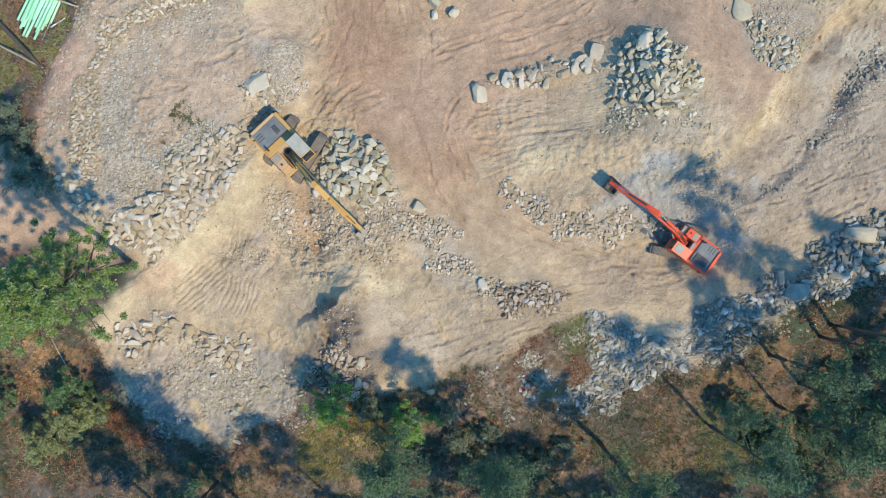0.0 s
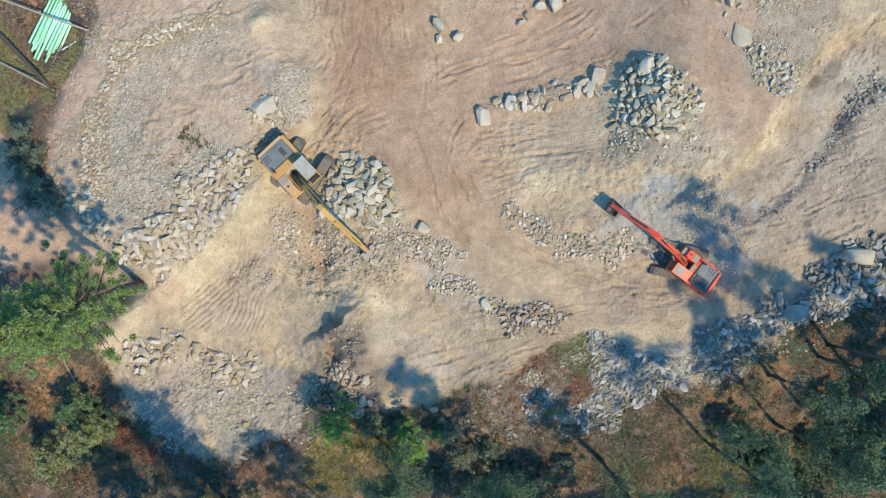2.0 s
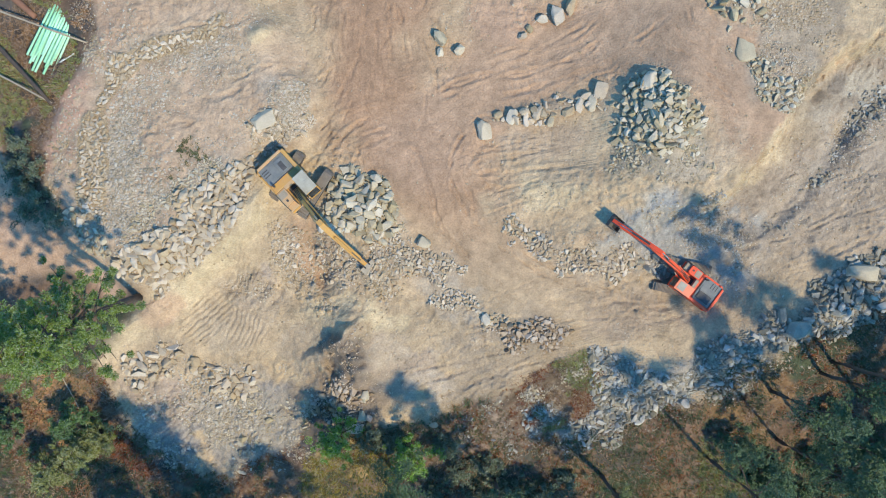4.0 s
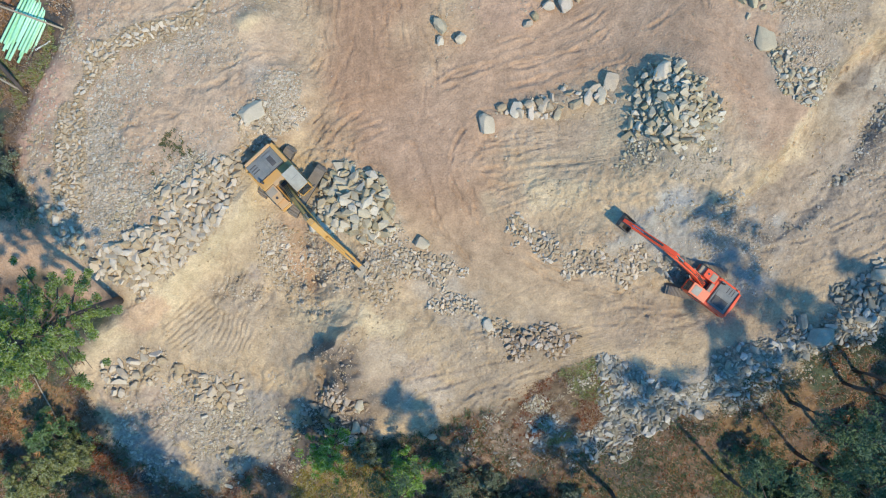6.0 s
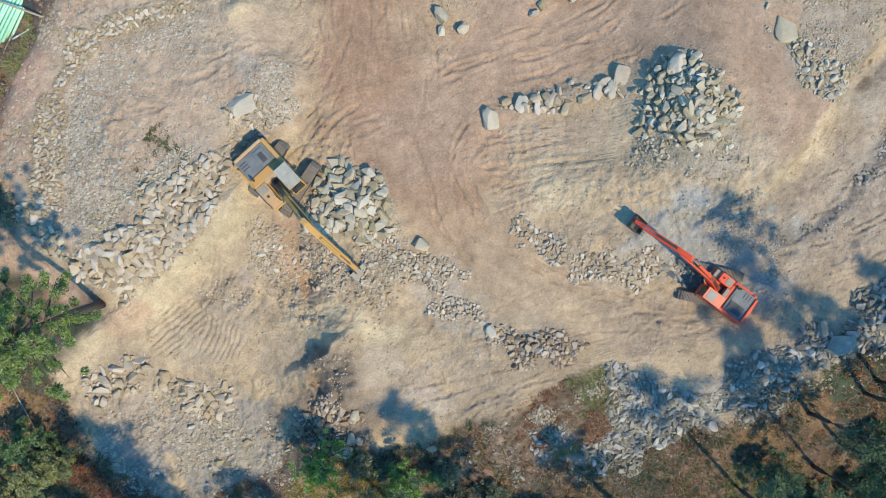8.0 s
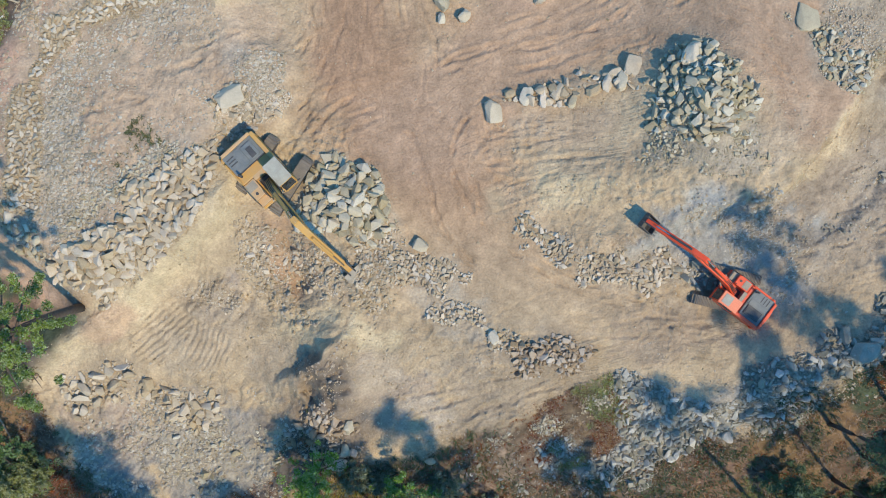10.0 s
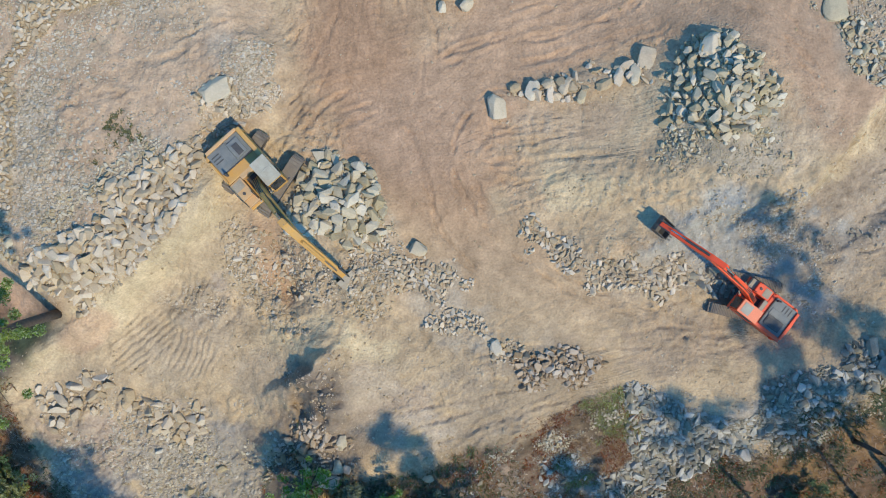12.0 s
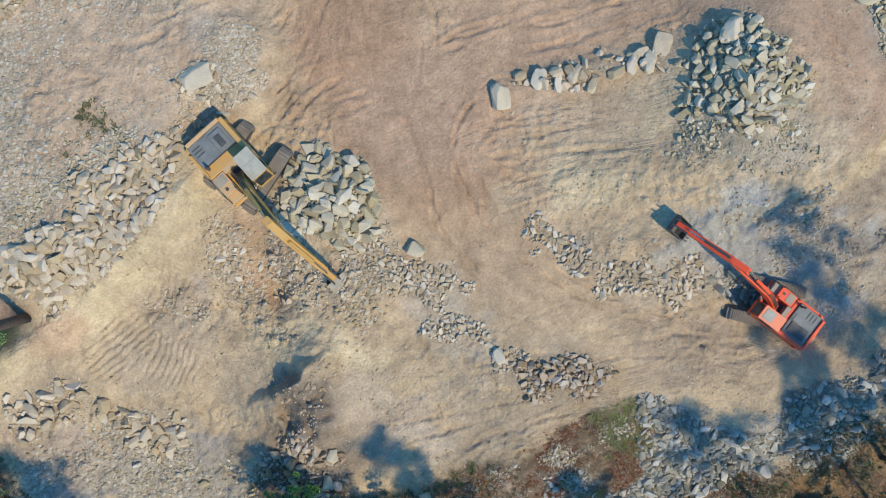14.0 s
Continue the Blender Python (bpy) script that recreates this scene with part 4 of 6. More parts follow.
def ground_sheet():
    xs, ys = spread(-38, 38, 0.105, 900), spread(-21, 26, 0.105, 900)
    gx, gy = np.meshgrid(xs, ys)
    z = height(gx, gy, True)
    verts = np.stack((gx, gy, z), -1).reshape(-1, 3)
    w, h = len(xs), len(ys)
    i = (np.arange(h - 1)[:, None] * w + np.arange(w - 1)).ravel()
    faces = np.stack((i, i + 1, i + w + 1, i + w), -1)
    ob = from_arrays("ground", verts, faces, SOIL, smooth=True)
    colour = np.concatenate((soil_colour(gx, gy).reshape(-1, 3), np.ones((w * h, 1))), 1).astype(np.float32)
    ob.data.attributes.new("soil", "FLOAT_COLOR", "POINT").data.foreach_set("color", colour.ravel())
    lanes = np.stack(streaks(gx, gy), -1).reshape(-1, 3).astype(np.float32)
    ob.data.attributes.new("lane", "FLOAT_VECTOR", "POINT").data.foreach_set("vector", lanes.ravel())
    lane = np.maximum(step(5.0, 2.5, along(gx, gy, ROAD_RED)[0]), step(3.6, 2.0, along(gx, gy, ROAD_EAST)[0]))
    lane = np.maximum(lane, 0.8 * step(0.2, 0.6, np.maximum(bump(gx, gy, (7.5, 10.6), 6.5, 3.0, 8), bump(gx, gy, (13.0, -1.5), 9.0, 3.0, 5))))
    loose = (0.35 + 0.65 * (1 - lane)) * (0.6 + 0.4 * step(-0.3, 0.3, fbm(gx - 60, gy + 14, 3.2, 4)))
    ob.data.attributes.new("loose", "FLOAT", "POINT").data.foreach_set("value", loose.ravel().astype(np.float32))
    return tagged(ob, "churned sandy quarry ground with track marks, forest floor round it", "ground", kind="structure")


ground = ground_sheet()


# ---- stones ----
def stone_mesh(name, mat, seed, flat=0.7, points=13):
    """An angular broken stone about one metre across."""
    rng = random.Random(seed)
    bm = bmesh.new()
    for _ in range(points):
        v = Vector((rng.gauss(0, 1), rng.gauss(0, 1), rng.gauss(0, 1))).normalized()
        k = max(abs(v.x), abs(v.y), abs(v.z))
        v = v * (0.5 * (0.55 + 0.45 / k)) * rng.uniform(0.82, 1.0)
        bm.verts.new((v.x, v.y * rng.uniform(0.7, 0.85), v.z * flat))
    r = bmesh.ops.convex_hull(bm, input=bm.verts)
    bmesh.ops.delete(bm, geom=[g for g in r["geom_interior"] if isinstance(g, bmesh.types.BMVert)], context="VERTS")
    me = bpy.data.meshes.new(name)
    bmesh.ops.recalc_face_normals(bm, faces=bm.faces)
    bm.to_mesh(me)
    bm.free()
    me.materials.append(mat)
    return me


STONES = {m: [stone_mesh("rock", m, 40 + k, (0.9, 0.7, 0.55)[k % 3], 12 + k % 6) for k in range(14)] for m in (ROCK, ROCK_WARM, ROCK_BLUE, ROCK_BROWN)}


def scatter(rng, poly, n, lo, hi, power, tight, ragged=1.0):
    """Places and sizes in a ragged polygon, largest first, that don't crowd one another. power: how fast the count falls with size."""
    px, py = [p[0] for p in poly], [p[1] for p in poly]
    m = n * 60
    x, y = rng.uniform(min(px) - 1, max(px) + 1, m), rng.uniform(min(py) - 1, max(py) + 1, m)
    d = inside(x, y, poly) + ragged * fbm(x, y, 1.8, 3)
    chance = step(-0.9, 0.5, d)
    if tight > 0.8:
        chance = chance * (0.06 + 0.94 * step(-0.05, 0.55, fbm(x + 2.7 * n, y - 1.3 * n, 1.5, 4, 0.65)))
        tight = 0.62
    ok = rng.rand(m) < chance
    x, y, d = x[ok], y[ok], d[ok]
    sizes = np.sort(lo * (1 - rng.rand(n) * (1 - (lo / hi) ** power)) ** (-1 / power))[::-1]
    took, cells, k = [], {}, 0
    for s in sizes:
        for _ in range(26):
            if k >= len(x):
                break
            i = k
            k += 1
            if d[i] < 0.4 * (s - lo) / (hi - lo + 1e-6):
                continue
            cx, cy = int(x[i] // 1.2), int(y[i] // 1.2)
            near = [j for a in (-1, 0, 1) for c in (-1, 0, 1) for j in cells.get((cx + a, cy + c), ())]
            if all((x[i] - u) ** 2 + (y[i] - v) ** 2 > ((r + s) * 0.5 * tight) ** 2 for u, v, r in near):
                took.append((x[i], y[i], s))
                cells.setdefault((cx, cy), []).append(took[-1])
                break
    t = np.array(took).reshape(-1, 3)
    return t[:, 0], t[:, 1], t[:, 2]


CHIP = np.array([(0.5, 0.05, 0), (0.12, 0.42, 0.06), (-0.45, 0.2, 0), (-0.3, -0.38, 0.04), (0.25, -0.4, 0), (0.05, 0.08, 0.36), (-0.16, -0.1, 0.30)])
CHIP_FACES = np.array([(0, 1, 5), (1, 2, 6), (1, 6, 5), (2, 3, 6), (3, 4, 6), (4, 5, 6), (4, 0, 5)])


def chips(name, x, y, s, seed, mat, parent=None, label="", category=""):
    """Many small stones as one mesh lying on the ground."""
    rng = np.random.RandomState(seed)
    n = len(x)
    a = rng.uniform(0, 2 * math.pi, n)
    c, sn = np.cos(a)[:, None], np.sin(a)[:, None]
    jit = CHIP[None] * (1 + 0.5 * (rng.rand(n, 7, 3) - 0.5))
    sx, sy = s[:, None], (s * rng.uniform(0.6, 1.0, n))[:, None]
    vx, vy, vz = jit[..., 0] * sx, jit[..., 1] * sy, jit[..., 2] * sx * rng.uniform(0.55, 1.2, n)[:, None]
    z = height(x, y, True)[:, None]
    v = np.stack((x[:, None] + vx * c - vy * sn, y[:, None] + vx * sn + vy * c, z - 0.05 * sx + vz), -1)
    f = (np.arange(n)[:, None, None] * 7 + CHIP_FACES[None]).reshape(-1, 3)
    ob = from_arrays(name, v.reshape(-1, 3), f, mat, parent)
    return tagged(ob, label, category, kind="stuff")


def joined_stones(name, x, y, z, s, seed, mat, parent):
    """Broken stones too many to pick apart, as one mesh."""
    rng = np.random.RandomState(seed)
    verts, faces, count = [], [], 0
    for k, me in enumerate(STONES[mat]):
        base = np.array([v.co for v in me.vertices])
        tris = np.array([p.vertices for p in me.polygons if len(p.vertices) == 3])
        pick = np.arange(k, len(x), len(STONES[mat]))
        for i in pick:
            m = np.array(Euler((rng.normal(0, 0.4), rng.normal(0, 0.4), rng.uniform(0, 6.28))).to_matrix())
            v = (base * (s[i] * rng.uniform(0.85, 1.3), s[i] * rng.uniform(0.8, 1.1), s[i] * rng.uniform(0.7, 1.1))) @ m.T
            verts.append(v + (x[i], y[i], z[i] + 0.14 * s[i]))
            faces.append(tris + count)
            count += len(base)
    ob = from_arrays(name, np.concatenate(verts), np.concatenate(faces), mat, parent)
    ob.matrix_parent_inverse = parent.matrix_world.inverted() if parent else Matrix()
    return tagged(ob, kind="stuff")


def rock_pile(label, poly, n, lo, hi, seed, mat, power=1.6, tight=0.72, layers=1, small=600, rest=0, ragged=1.0):
    """A heap: stones that can be told apart as parts, and the rest and the chips between them joined."""
    rng = np.random.RandomState(seed)
    mx, my = sum(p[0] for p in poly) / len(poly), sum(p[1] for p in poly) / len(poly)
    mz = float(height(mx, my))
    root = thing("rock_pile", Matrix.Translation((mx, my, mz)), label, "rock pile")
    root.matrix_world = Matrix.Translation((mx, my, mz))
    for layer in range(layers):
        shape = poly if layer == 0 else [(mx + (p[0] - mx) * 0.72, my + (p[1] - my) * 0.72) for p in poly]
        x, y, s = scatter(rng, shape, (n + rest) if layer == 0 else n // 2, lo, hi, power, tight, ragged)
        z = height(x, y, True) + layer * lo * 0.7
        for i in range(min(len(x), n)):
            ob = new("rock", STONES[mat][rng.randint(14)])
            ob.parent = root
            turn = Euler((rng.normal(0, 0.38), rng.normal(0, 0.38), rng.uniform(0, 6.28)))
            grow = (s[i] * rng.uniform(0.85, 1.35), s[i] * rng.uniform(0.8, 1.1), s[i] * rng.uniform(0.65, 1.1))
            ob.matrix_basis = Matrix.LocRotScale((x[i] - mx, y[i] - my, z[i] - mz + s[i] * 0.16), turn, grow)
        if len(x) > n + 14:
            joined_stones("rubble", x[n:], y[n:], z[n:], s[n:], seed + 5, mat, root)
    if small:
        x, y, s = scatter(rng, poly, small, 0.07, max(lo * 0.8, 0.13), 1.2, 0.7 if tight <= 0.8 else 0.9, ragged)
        joined_stones("rubble", x, y, height(x, y, True), s, seed + 1, mat, root)
    return root


# ---- the heaps, as planned above ----
for given, options in HEAPS:
    rock_pile(*given, **options)


def boulder(at, size, seed, mat, turn, label, flat=0.6):
    """A single large block with chipped edges."""
    rng = random.Random(seed)
    bm = bmesh.new()
    for _ in range(20):
        v = Vector((rng.gauss(0, 1), rng.gauss(0, 1), rng.gauss(0, 1))).normalized()
        k = max(abs(v.x), abs(v.y), abs(v.z))
        v = v * 0.5 * (0.45 + 0.55 / k) * rng.uniform(0.85, 1.0)
        bm.verts.new(v)
    r = bmesh.ops.convex_hull(bm, input=bm.verts)
    bmesh.ops.delete(bm, geom=[g for g in r["geom_interior"] if isinstance(g, bmesh.types.BMVert)], context="VERTS")
    bmesh.ops.bevel(bm, geom=bm.edges[:], offset=0.03, segments=1, affect="EDGES")
    bmesh.ops.triangulate(bm, faces=bm.faces)
    bmesh.ops.subdivide_edges(bm, edges=[e for e in bm.edges if e.calc_length() > 0.16], cuts=2)
    for v in bm.verts:
        v.co += noise.noise_vector(v.co * 3.1 + Vector((seed, 0, 0))) * 0.045
    z = float(height(*at))
    ob = part("boulder", bm, mat)
    ob.matrix_world = Matrix.LocRotScale((*at, z + size[2] * 0.32), Euler((rng.uniform(-0.15, 0.15), rng.uniform(-0.15, 0.15), radians(turn))), size)
    return tagged(ob, label, "boulder", "lone boulders")


boulder((3.01, 12.83), (1.35, 1.9, 0.8), 3, ROCK_PALE, 15, "pale sandstone boulder at the end of the block row")
for k, (at, wide, deep, turn) in enumerate([((4.14, 14.09), 0.9, 0.7, 10), ((5.23, 13.95), 1.5, 1.0, 65), ((6.42, 13.67), 0.55, 1.3, 5), ((7.46, 14.24), 0.75, 1.5, -35), ((8.51, 13.58), 0.7, 1.2, -30), ((9.93, 14.31), 1.5, 0.8, 25), ((10.80, 14.75), 0.8, 1.4, 10), ((11.79, 14.99), 0.8, 1.6, -5), ((12.54, 16.03), 1.3, 1.7, -15), ((11.18, 15.51), 1.4, 0.7, 20)]):
    boulder(at, (wide, deep, 0.5), 50 + k, (ROCK_WARM, ROCK, ROCK_WARM)[k % 3], turn, "flat-sided pale block in the row along the track")
boulder((-0.74, 20.45), (1.1, 1.5, 1.1), 4, ROCK, 25, "brown boulder lying on the red road")
boulder((-0.69, 19.30), (0.6, 0.9, 0.7), 5, ROCK, 5, "small brown boulder lying on the red road")
boulder((0.89, 19.41), (0.8, 1.1, 1.0), 6, ROCK_PALE, -40, "pale boulder lying on the red road")
boulder((9.02, 22.43), (1.2, 2.0, 1.2), 7, ROCK_WARM, 20, "long pale boulder beside the road")
boulder((10.06, 23.15), (0.8, 2.0, 1.0), 8, ROCK_WARM, -12, "narrow pale boulder beside the road")
boulder((7.75, 22.05), (1.1, 0.8, 0.7), 9, ROCK_PALE, 0, "rounded pale boulder beside the road")
boulder((6.19, 20.60), (0.9, 0.7, 0.7), 10, ROCK_WARM, 10, "small pale boulder beside the road")
boulder((6.71, 21.27), (0.6, 0.8, 0.6), 11, ROCK, 40, "small grey boulder beside the road")
boulder((-1.95, 3.43), (1.3, 1.0, 0.9), 12, ROCK_PALE, -25, "pale boulder at the edge of the rubble")
boulder((3.29, -2.90), (1.1, 0.9, 0.8), 13, ROCK_PALE, -50, "flat pale boulder in the rubble")
boulder((34.38, 1.23), (2.9, 1.5, 1.4), 14, ROCK, -8, "large smooth grey boulder on the forest bank")
boulder((28.98, -3.47), (2.4, 1.7, 1.0), 15, ROCK_BLUE, 30, "large slab on the forest bank")
boulder((16.01, 16.42), (1.4, 2.1, 1.0), 16, ROCK_PALE, -25, "large pale slab on top of the heap")
boulder((23.52, 19.02), (1.7, 2.3, 0.5), 37, ROCK, 20, "broad flat grey slab on the upper bank")
boulder((-14.96, 13.37), (2.3, 1.7, 0.8), 18, ROCK_PALE, 20, "flat pale slab among stones on the plateau")
boulder((-7.80, -12.41), (1.9, 1.1, 1.0), 19, ROCK_WARM, 0, "pale boulder in front of the bushes")
boulder((-7.15, -11.35), (0.8, 1.3, 0.9), 20, ROCK, 5, "upright grey block in front of the bushes")
boulder((-6.88, -9.60), (0.9, 1.2, 0.9), 21, ROCK, 10, "grey block on the rubble mound")
boulder((-1.08, -12.12), (0.9, 0.6, 0.5), 23, ROCK_WARM, 10, "small pale boulder in the shade")
boulder((20.43, -10.13), (0.9, 0.9, 0.8), 24, ROCK_WARM, 0, "pale block at the forest edge")


# ---- loose gravel over the site ----
GULLY = [(24.25, 5.32), (27.70, 8.13), (31.51, 13.67), (34.29, 18.14), (41.62, 20.46), (42.73, 11.97), (36.39, 8.21), (30.92, 4.88), (27.11, 3.43)]


def gravel(label, poly, n, lo, hi, seed, mat, patchy=0.0):
    rng = np.random.RandomState(seed)
    px, py = [p[0] for p in poly], [p[1] for p in poly]
    x, y = rng.uniform(min(px), max(px), n * 3), rng.uniform(min(py), max(py), n * 3)
    d = inside(x, y, poly)
    keep = (rng.rand(len(x)) < step(-1.0, 2.5, d + 1.2 * fbm(x, y, 2.4, 3))) & (fbm(x + seed, y, 2.2, 4) + 0.5 * (rng.rand(len(x)) - 0.5) > patchy)
    keep &= (rng.rand(len(x)) < 0.12) | (along(x, y, ROAD_RED)[0] > 4.5) & (along(x, y, ROAD_EAST)[0] > 3.0)
    x, y = x[keep][:n], y[keep][:n]
    return chips("gravel", x, y, lo + (hi - lo) * rng.rand(len(x)) ** 3, seed, mat, None, label, "gravel")


gravel("grey gravel spread over the plateau", PLATEAU, 10000, 0.06, 0.30, 61, GRIT, 0.05)
gravel("grey gravel inside the ring of stones", [(-17.43, 21.38), (-23.02, 19.03), (-27.21, 16.21), (-29.06, 12.94), (-29.74, 9.20), (-28.55, 5.01), (-25.74, 3.16), (-22.48, 5.97), (-23.44, 9.70), (-25.31, 11.55), (-24.40, 15.29), (-21.61, 17.17), (-16.95, 19.52)], 11500, 0.09, 0.42, 69, GRIT, -0.8)
gravel("crumbs of pink earth along the plateau edge", [(-29.22, 20.16), (-30.87, 17.31), (-32.17, 13.53), (-33.13, 9.35), (-32.63, 6.48), (-30.81, 6.45), (-30.88, 11.12), (-30.19, 14.41), (-27.86, 18.17)], 1800, 0.10, 0.5, 70, GRIT_WARM, -0.2)
gravel("loose stones over the trodden quarry floor", CLEARING, 15000, 0.06, 0.30, 62, GRIT_WARM, -0.05)
gravel("grey crushed stone round the red machine", [(16.13, 6.71), (21.85, 7.70), (25.68, 4.85), (25.70, -0.88), (21.88, 1.97), (16.15, 2.42)], 3000, 0.07, 0.4, 63, GRIT, 0.0)
gravel("broken stone over the lower slope", [(-29.29, -9.72), (-22.84, -7.21), (-14.24, -7.05), (-11.42, -10.12), (-12.53, -14.80), (-20.79, -18.09), (-26.08, -16.38)], 5000, 0.08, 0.45, 64, GRIT, -0.05)
gravel("broken stone along the forest bank", [(12.05, -7.27), (19.78, -6.75), (26.19, -3.74), (38.55, 3.48), (39.05, -1.82), (29.42, -5.73), (21.76, -10.93), (10.90, -14.95)], 8000, 0.08, 0.4, 65, GRIT, -0.4)
gravel("stony rubble on the upper bank", [(23.87, 22.89), (30.66, 23.82), (31.13, 20.20), (28.88, 15.20), (26.51, 14.89), (23.74, 19.01)], 3500, 0.07, 0.36, 66, GRIT_WARM, -0.2)
gravel("stony rubble along the foot of the east bank", GULLY, 5000, 0.07, 0.34, 68, GRIT, 0.0)
gravel("pale grey gravel spread beside the flat slab", [(-14.35, 16.38), (-11.73, 16.57), (-11.43, 13.44), (-13.12, 11.73), (-14.73, 12.48)], 2200, 0.08, 0.36, 71, GRIT, -0.7)
gravel("clods and stones round the digging bucket", [(-14.91, 4.66), (-11.09, 5.63), (-3.43, 3.76), (-3.44, -3.00), (-9.24, -3.03), (-15.07, -0.16)], 3500, 0.08, 0.5, 67, GRIT_WARM, 0.0)


# ---- excavators ----
def excavator(name, at, heading, tracks, label, paint, pale, cab_roof, joint, tip, curl, panel, grow, hood_span, track_shift, half=1.90, ahead=0.0):
    """A crawler excavator. heading, tracks: degrees; joint, tip: (x, z) of the arm's joints ahead of the swing centre."""
    z0 = float(height(*at)) - 0.02
    root = thing(name, pose(*at, z0, 0, 0, heading) @ Matrix.Scale(grow, 4), label, "excavator")
    low = pose(track_shift, 0, 0, 0, 0, tracks - heading) @ pose(ahead, 0, 0)

    def put(nm, bm, mat, parent=None, lab="", m=None):
        ob = part(nm, bm, mat, parent or root, lab)
        if m is not None:
            ob.matrix_basis = m
        return ob

    # running gear
    frame_bm = box(bmesh.new(), (0, 0, 0.62), (1.5, 1.5, 0.42), 0.06)
    box(frame_bm, (0, 0, 0.55), (0.7, 2.3, 0.34), 0.05)
    put("car_body", frame_bm, DARK, m=low)
    put("slew_ring", rod(bmesh.new(), (0, 0, 0.8), (0, 0, 1.04), 0.66, 28), DARK)
    for side in (-1, 1):
        y = side * 1.24
        bm = bmesh.new()
        loop = []
        for k in range(13):
            a = math.pi / 2 - math.pi * k / 12
            loop.append((half + 0.44 * math.cos(a), 0.46 + 0.44 * math.sin(a)))
        for k in range(13):
            a = -math.pi / 2 - math.pi * k / 12
            loop.append((-half + 0.44 * math.cos(a), 0.46 + 0.44 * math.sin(a)))
        prism(bm, loop, y - 0.32, y + 0.32, 0.0)
        belt = put("track", bm, SHOE, m=low)
        # shoes with grouser bars round the belt
        ring = loop + loop[:1]
        lengths = [math.dist(p, q) for p, q in zip(ring, ring[1:])]
        total, count = sum(lengths), 46
        bm = box(bmesh.new(), (0, 0, 0.02), (0.165, 0.72, 0.035), 0.0)
        box(bm, (0.04, 0, 0.05), (0.03, 0.72, 0.05), 0.0)
        shoe = part("track_shoe", bm, SHOE, belt)
        for k in range(count):
            s, i = total * k / count, 0
            while s > lengths[i]:
                s -= lengths[i]
                i += 1
            (ax, az), (bx, bz) = ring[i], ring[i + 1]
            t = s / lengths[i]
            turn = math.atan2(bz - az, bx - ax)
            one = shoe if k == 0 else new("track_shoe", shoe.data)
            one.parent = belt
            one.matrix_basis = Matrix.Translation((ax + (bx - ax) * t, y, az + (bz - az) * t)) @ Matrix.Rotation(-turn, 4, "Y")
        frame2 = box(bmesh.new(), (0, y + side * 0.01, 0.46), (2 * half - 0.5, 0.68, 0.36), 0.05)
        part("track_frame", frame2, DARK, belt)
        for x in (-half, half):
            part("idler" if x > 0 else "sprocket", rod(bmesh.new(), (x, y - 0.34, 0.46), (x, y + 0.34, 0.46), 0.30, 20), DARK, belt)
    # upper structure
    put("deck", box(bmesh.new(), (-0.55, 0, 1.17), (3.7, 2.62, 0.24), 0.04), paint)
    cw = [(-2.30, -1.35), (-2.50, -1.33), (-2.68, -1.10), (-2.80, -0.6), (-2.84, 0), (-2.80, 0.6), (-2.68, 1.10), (-2.50, 1.33), (-2.30, 1.35)]
    bm = bmesh.new()
    lo = [bm.verts.new((x, y, 1.08)) for x, y in cw]
    hi = [bm.verts.new((x + 0.04, y * 0.985, 2.05)) for x, y in cw]
    bm.faces.new(lo[::-1])
    top = bm.faces.new(hi)
    for i in range(len(cw)):
        j = (i + 1) % len(cw)
        bm.faces.new((lo[i], lo[j], hi[j], hi[i]))
    bmesh.ops.bevel(bm, geom=list(top.edges), offset=0.07, segments=3, affect="EDGES")
    put("counterweight", bm, paint)
    put("engine_cover", box(bmesh.new(), (-1.30, 0.0, 1.62), (1.62, 2.60, 0.74), 0.06), paint)
    put("side_rim", box(bmesh.new(), (-1.5, 1.18, 2.08), (2.2, 0.26, 0.36), 0.05), paint)
    put("side_rim", box(bmesh.new(), (-1.35, -1.24, 2.0), (1.5, 0.13, 0.26), 0.04), paint)
    h0, h1 = hood_span
    hm, hl = (h0 + h1) / 2, h1 - h0
    hood = put("hood_panel", box(bmesh.new(), (hm, -0.06, 2.03), (hl, 2.18, 0.12), 0.03), panel, lab="grey engine hood panel")
    for k in range(3):
        part("vent_slot", box(bmesh.new(), (h0 + hl * (0.22 + 0.15 * k), -0.78, 2.10), (0.07, 0.52, 0.03), 0.01), DARK, hood)
    part("hood_door", box(bmesh.new(), (hm, -0.12, 2.105), (hl * 0.86, 0.62, 0.05), 0.02), panel, hood)
    part("hood_handle", rod(bmesh.new(), (hm, 0.02, 2.16), (hm + 0.3, 0.02, 2.16), 0.02, 8), DARK, hood)
    part("hood_latch", box(bmesh.new(), (hm + hl * 0.1, 0.46, 2.19), (hl * 0.5, 0.36, 0.05), 0.02), DARK, hood)
    part("seam", box(bmesh.new(), (h1 + 0.03, -0.06, 2.06), (0.07, 2.1, 0.08), 0.0), DARK, hood)
    put("rear_rim", box(bmesh.new(), (-2.60, 0, 2.12), (0.20, 2.2, 0.24), 0.05), pale, lab="dusty rear edge of the counterweight")
    part("radiator_cover", box(bmesh.new(), (hm + 0.05, 0.46, 2.13), (hl * 0.74, 0.74, 0.10), 0.02), DARK if paint is RED else panel, hood)
    part("hood_rib", box(bmesh.new(), (hm, 0.03, 2.14), (hl * 0.92, 0.07, 0.12), 0.01), panel, hood)
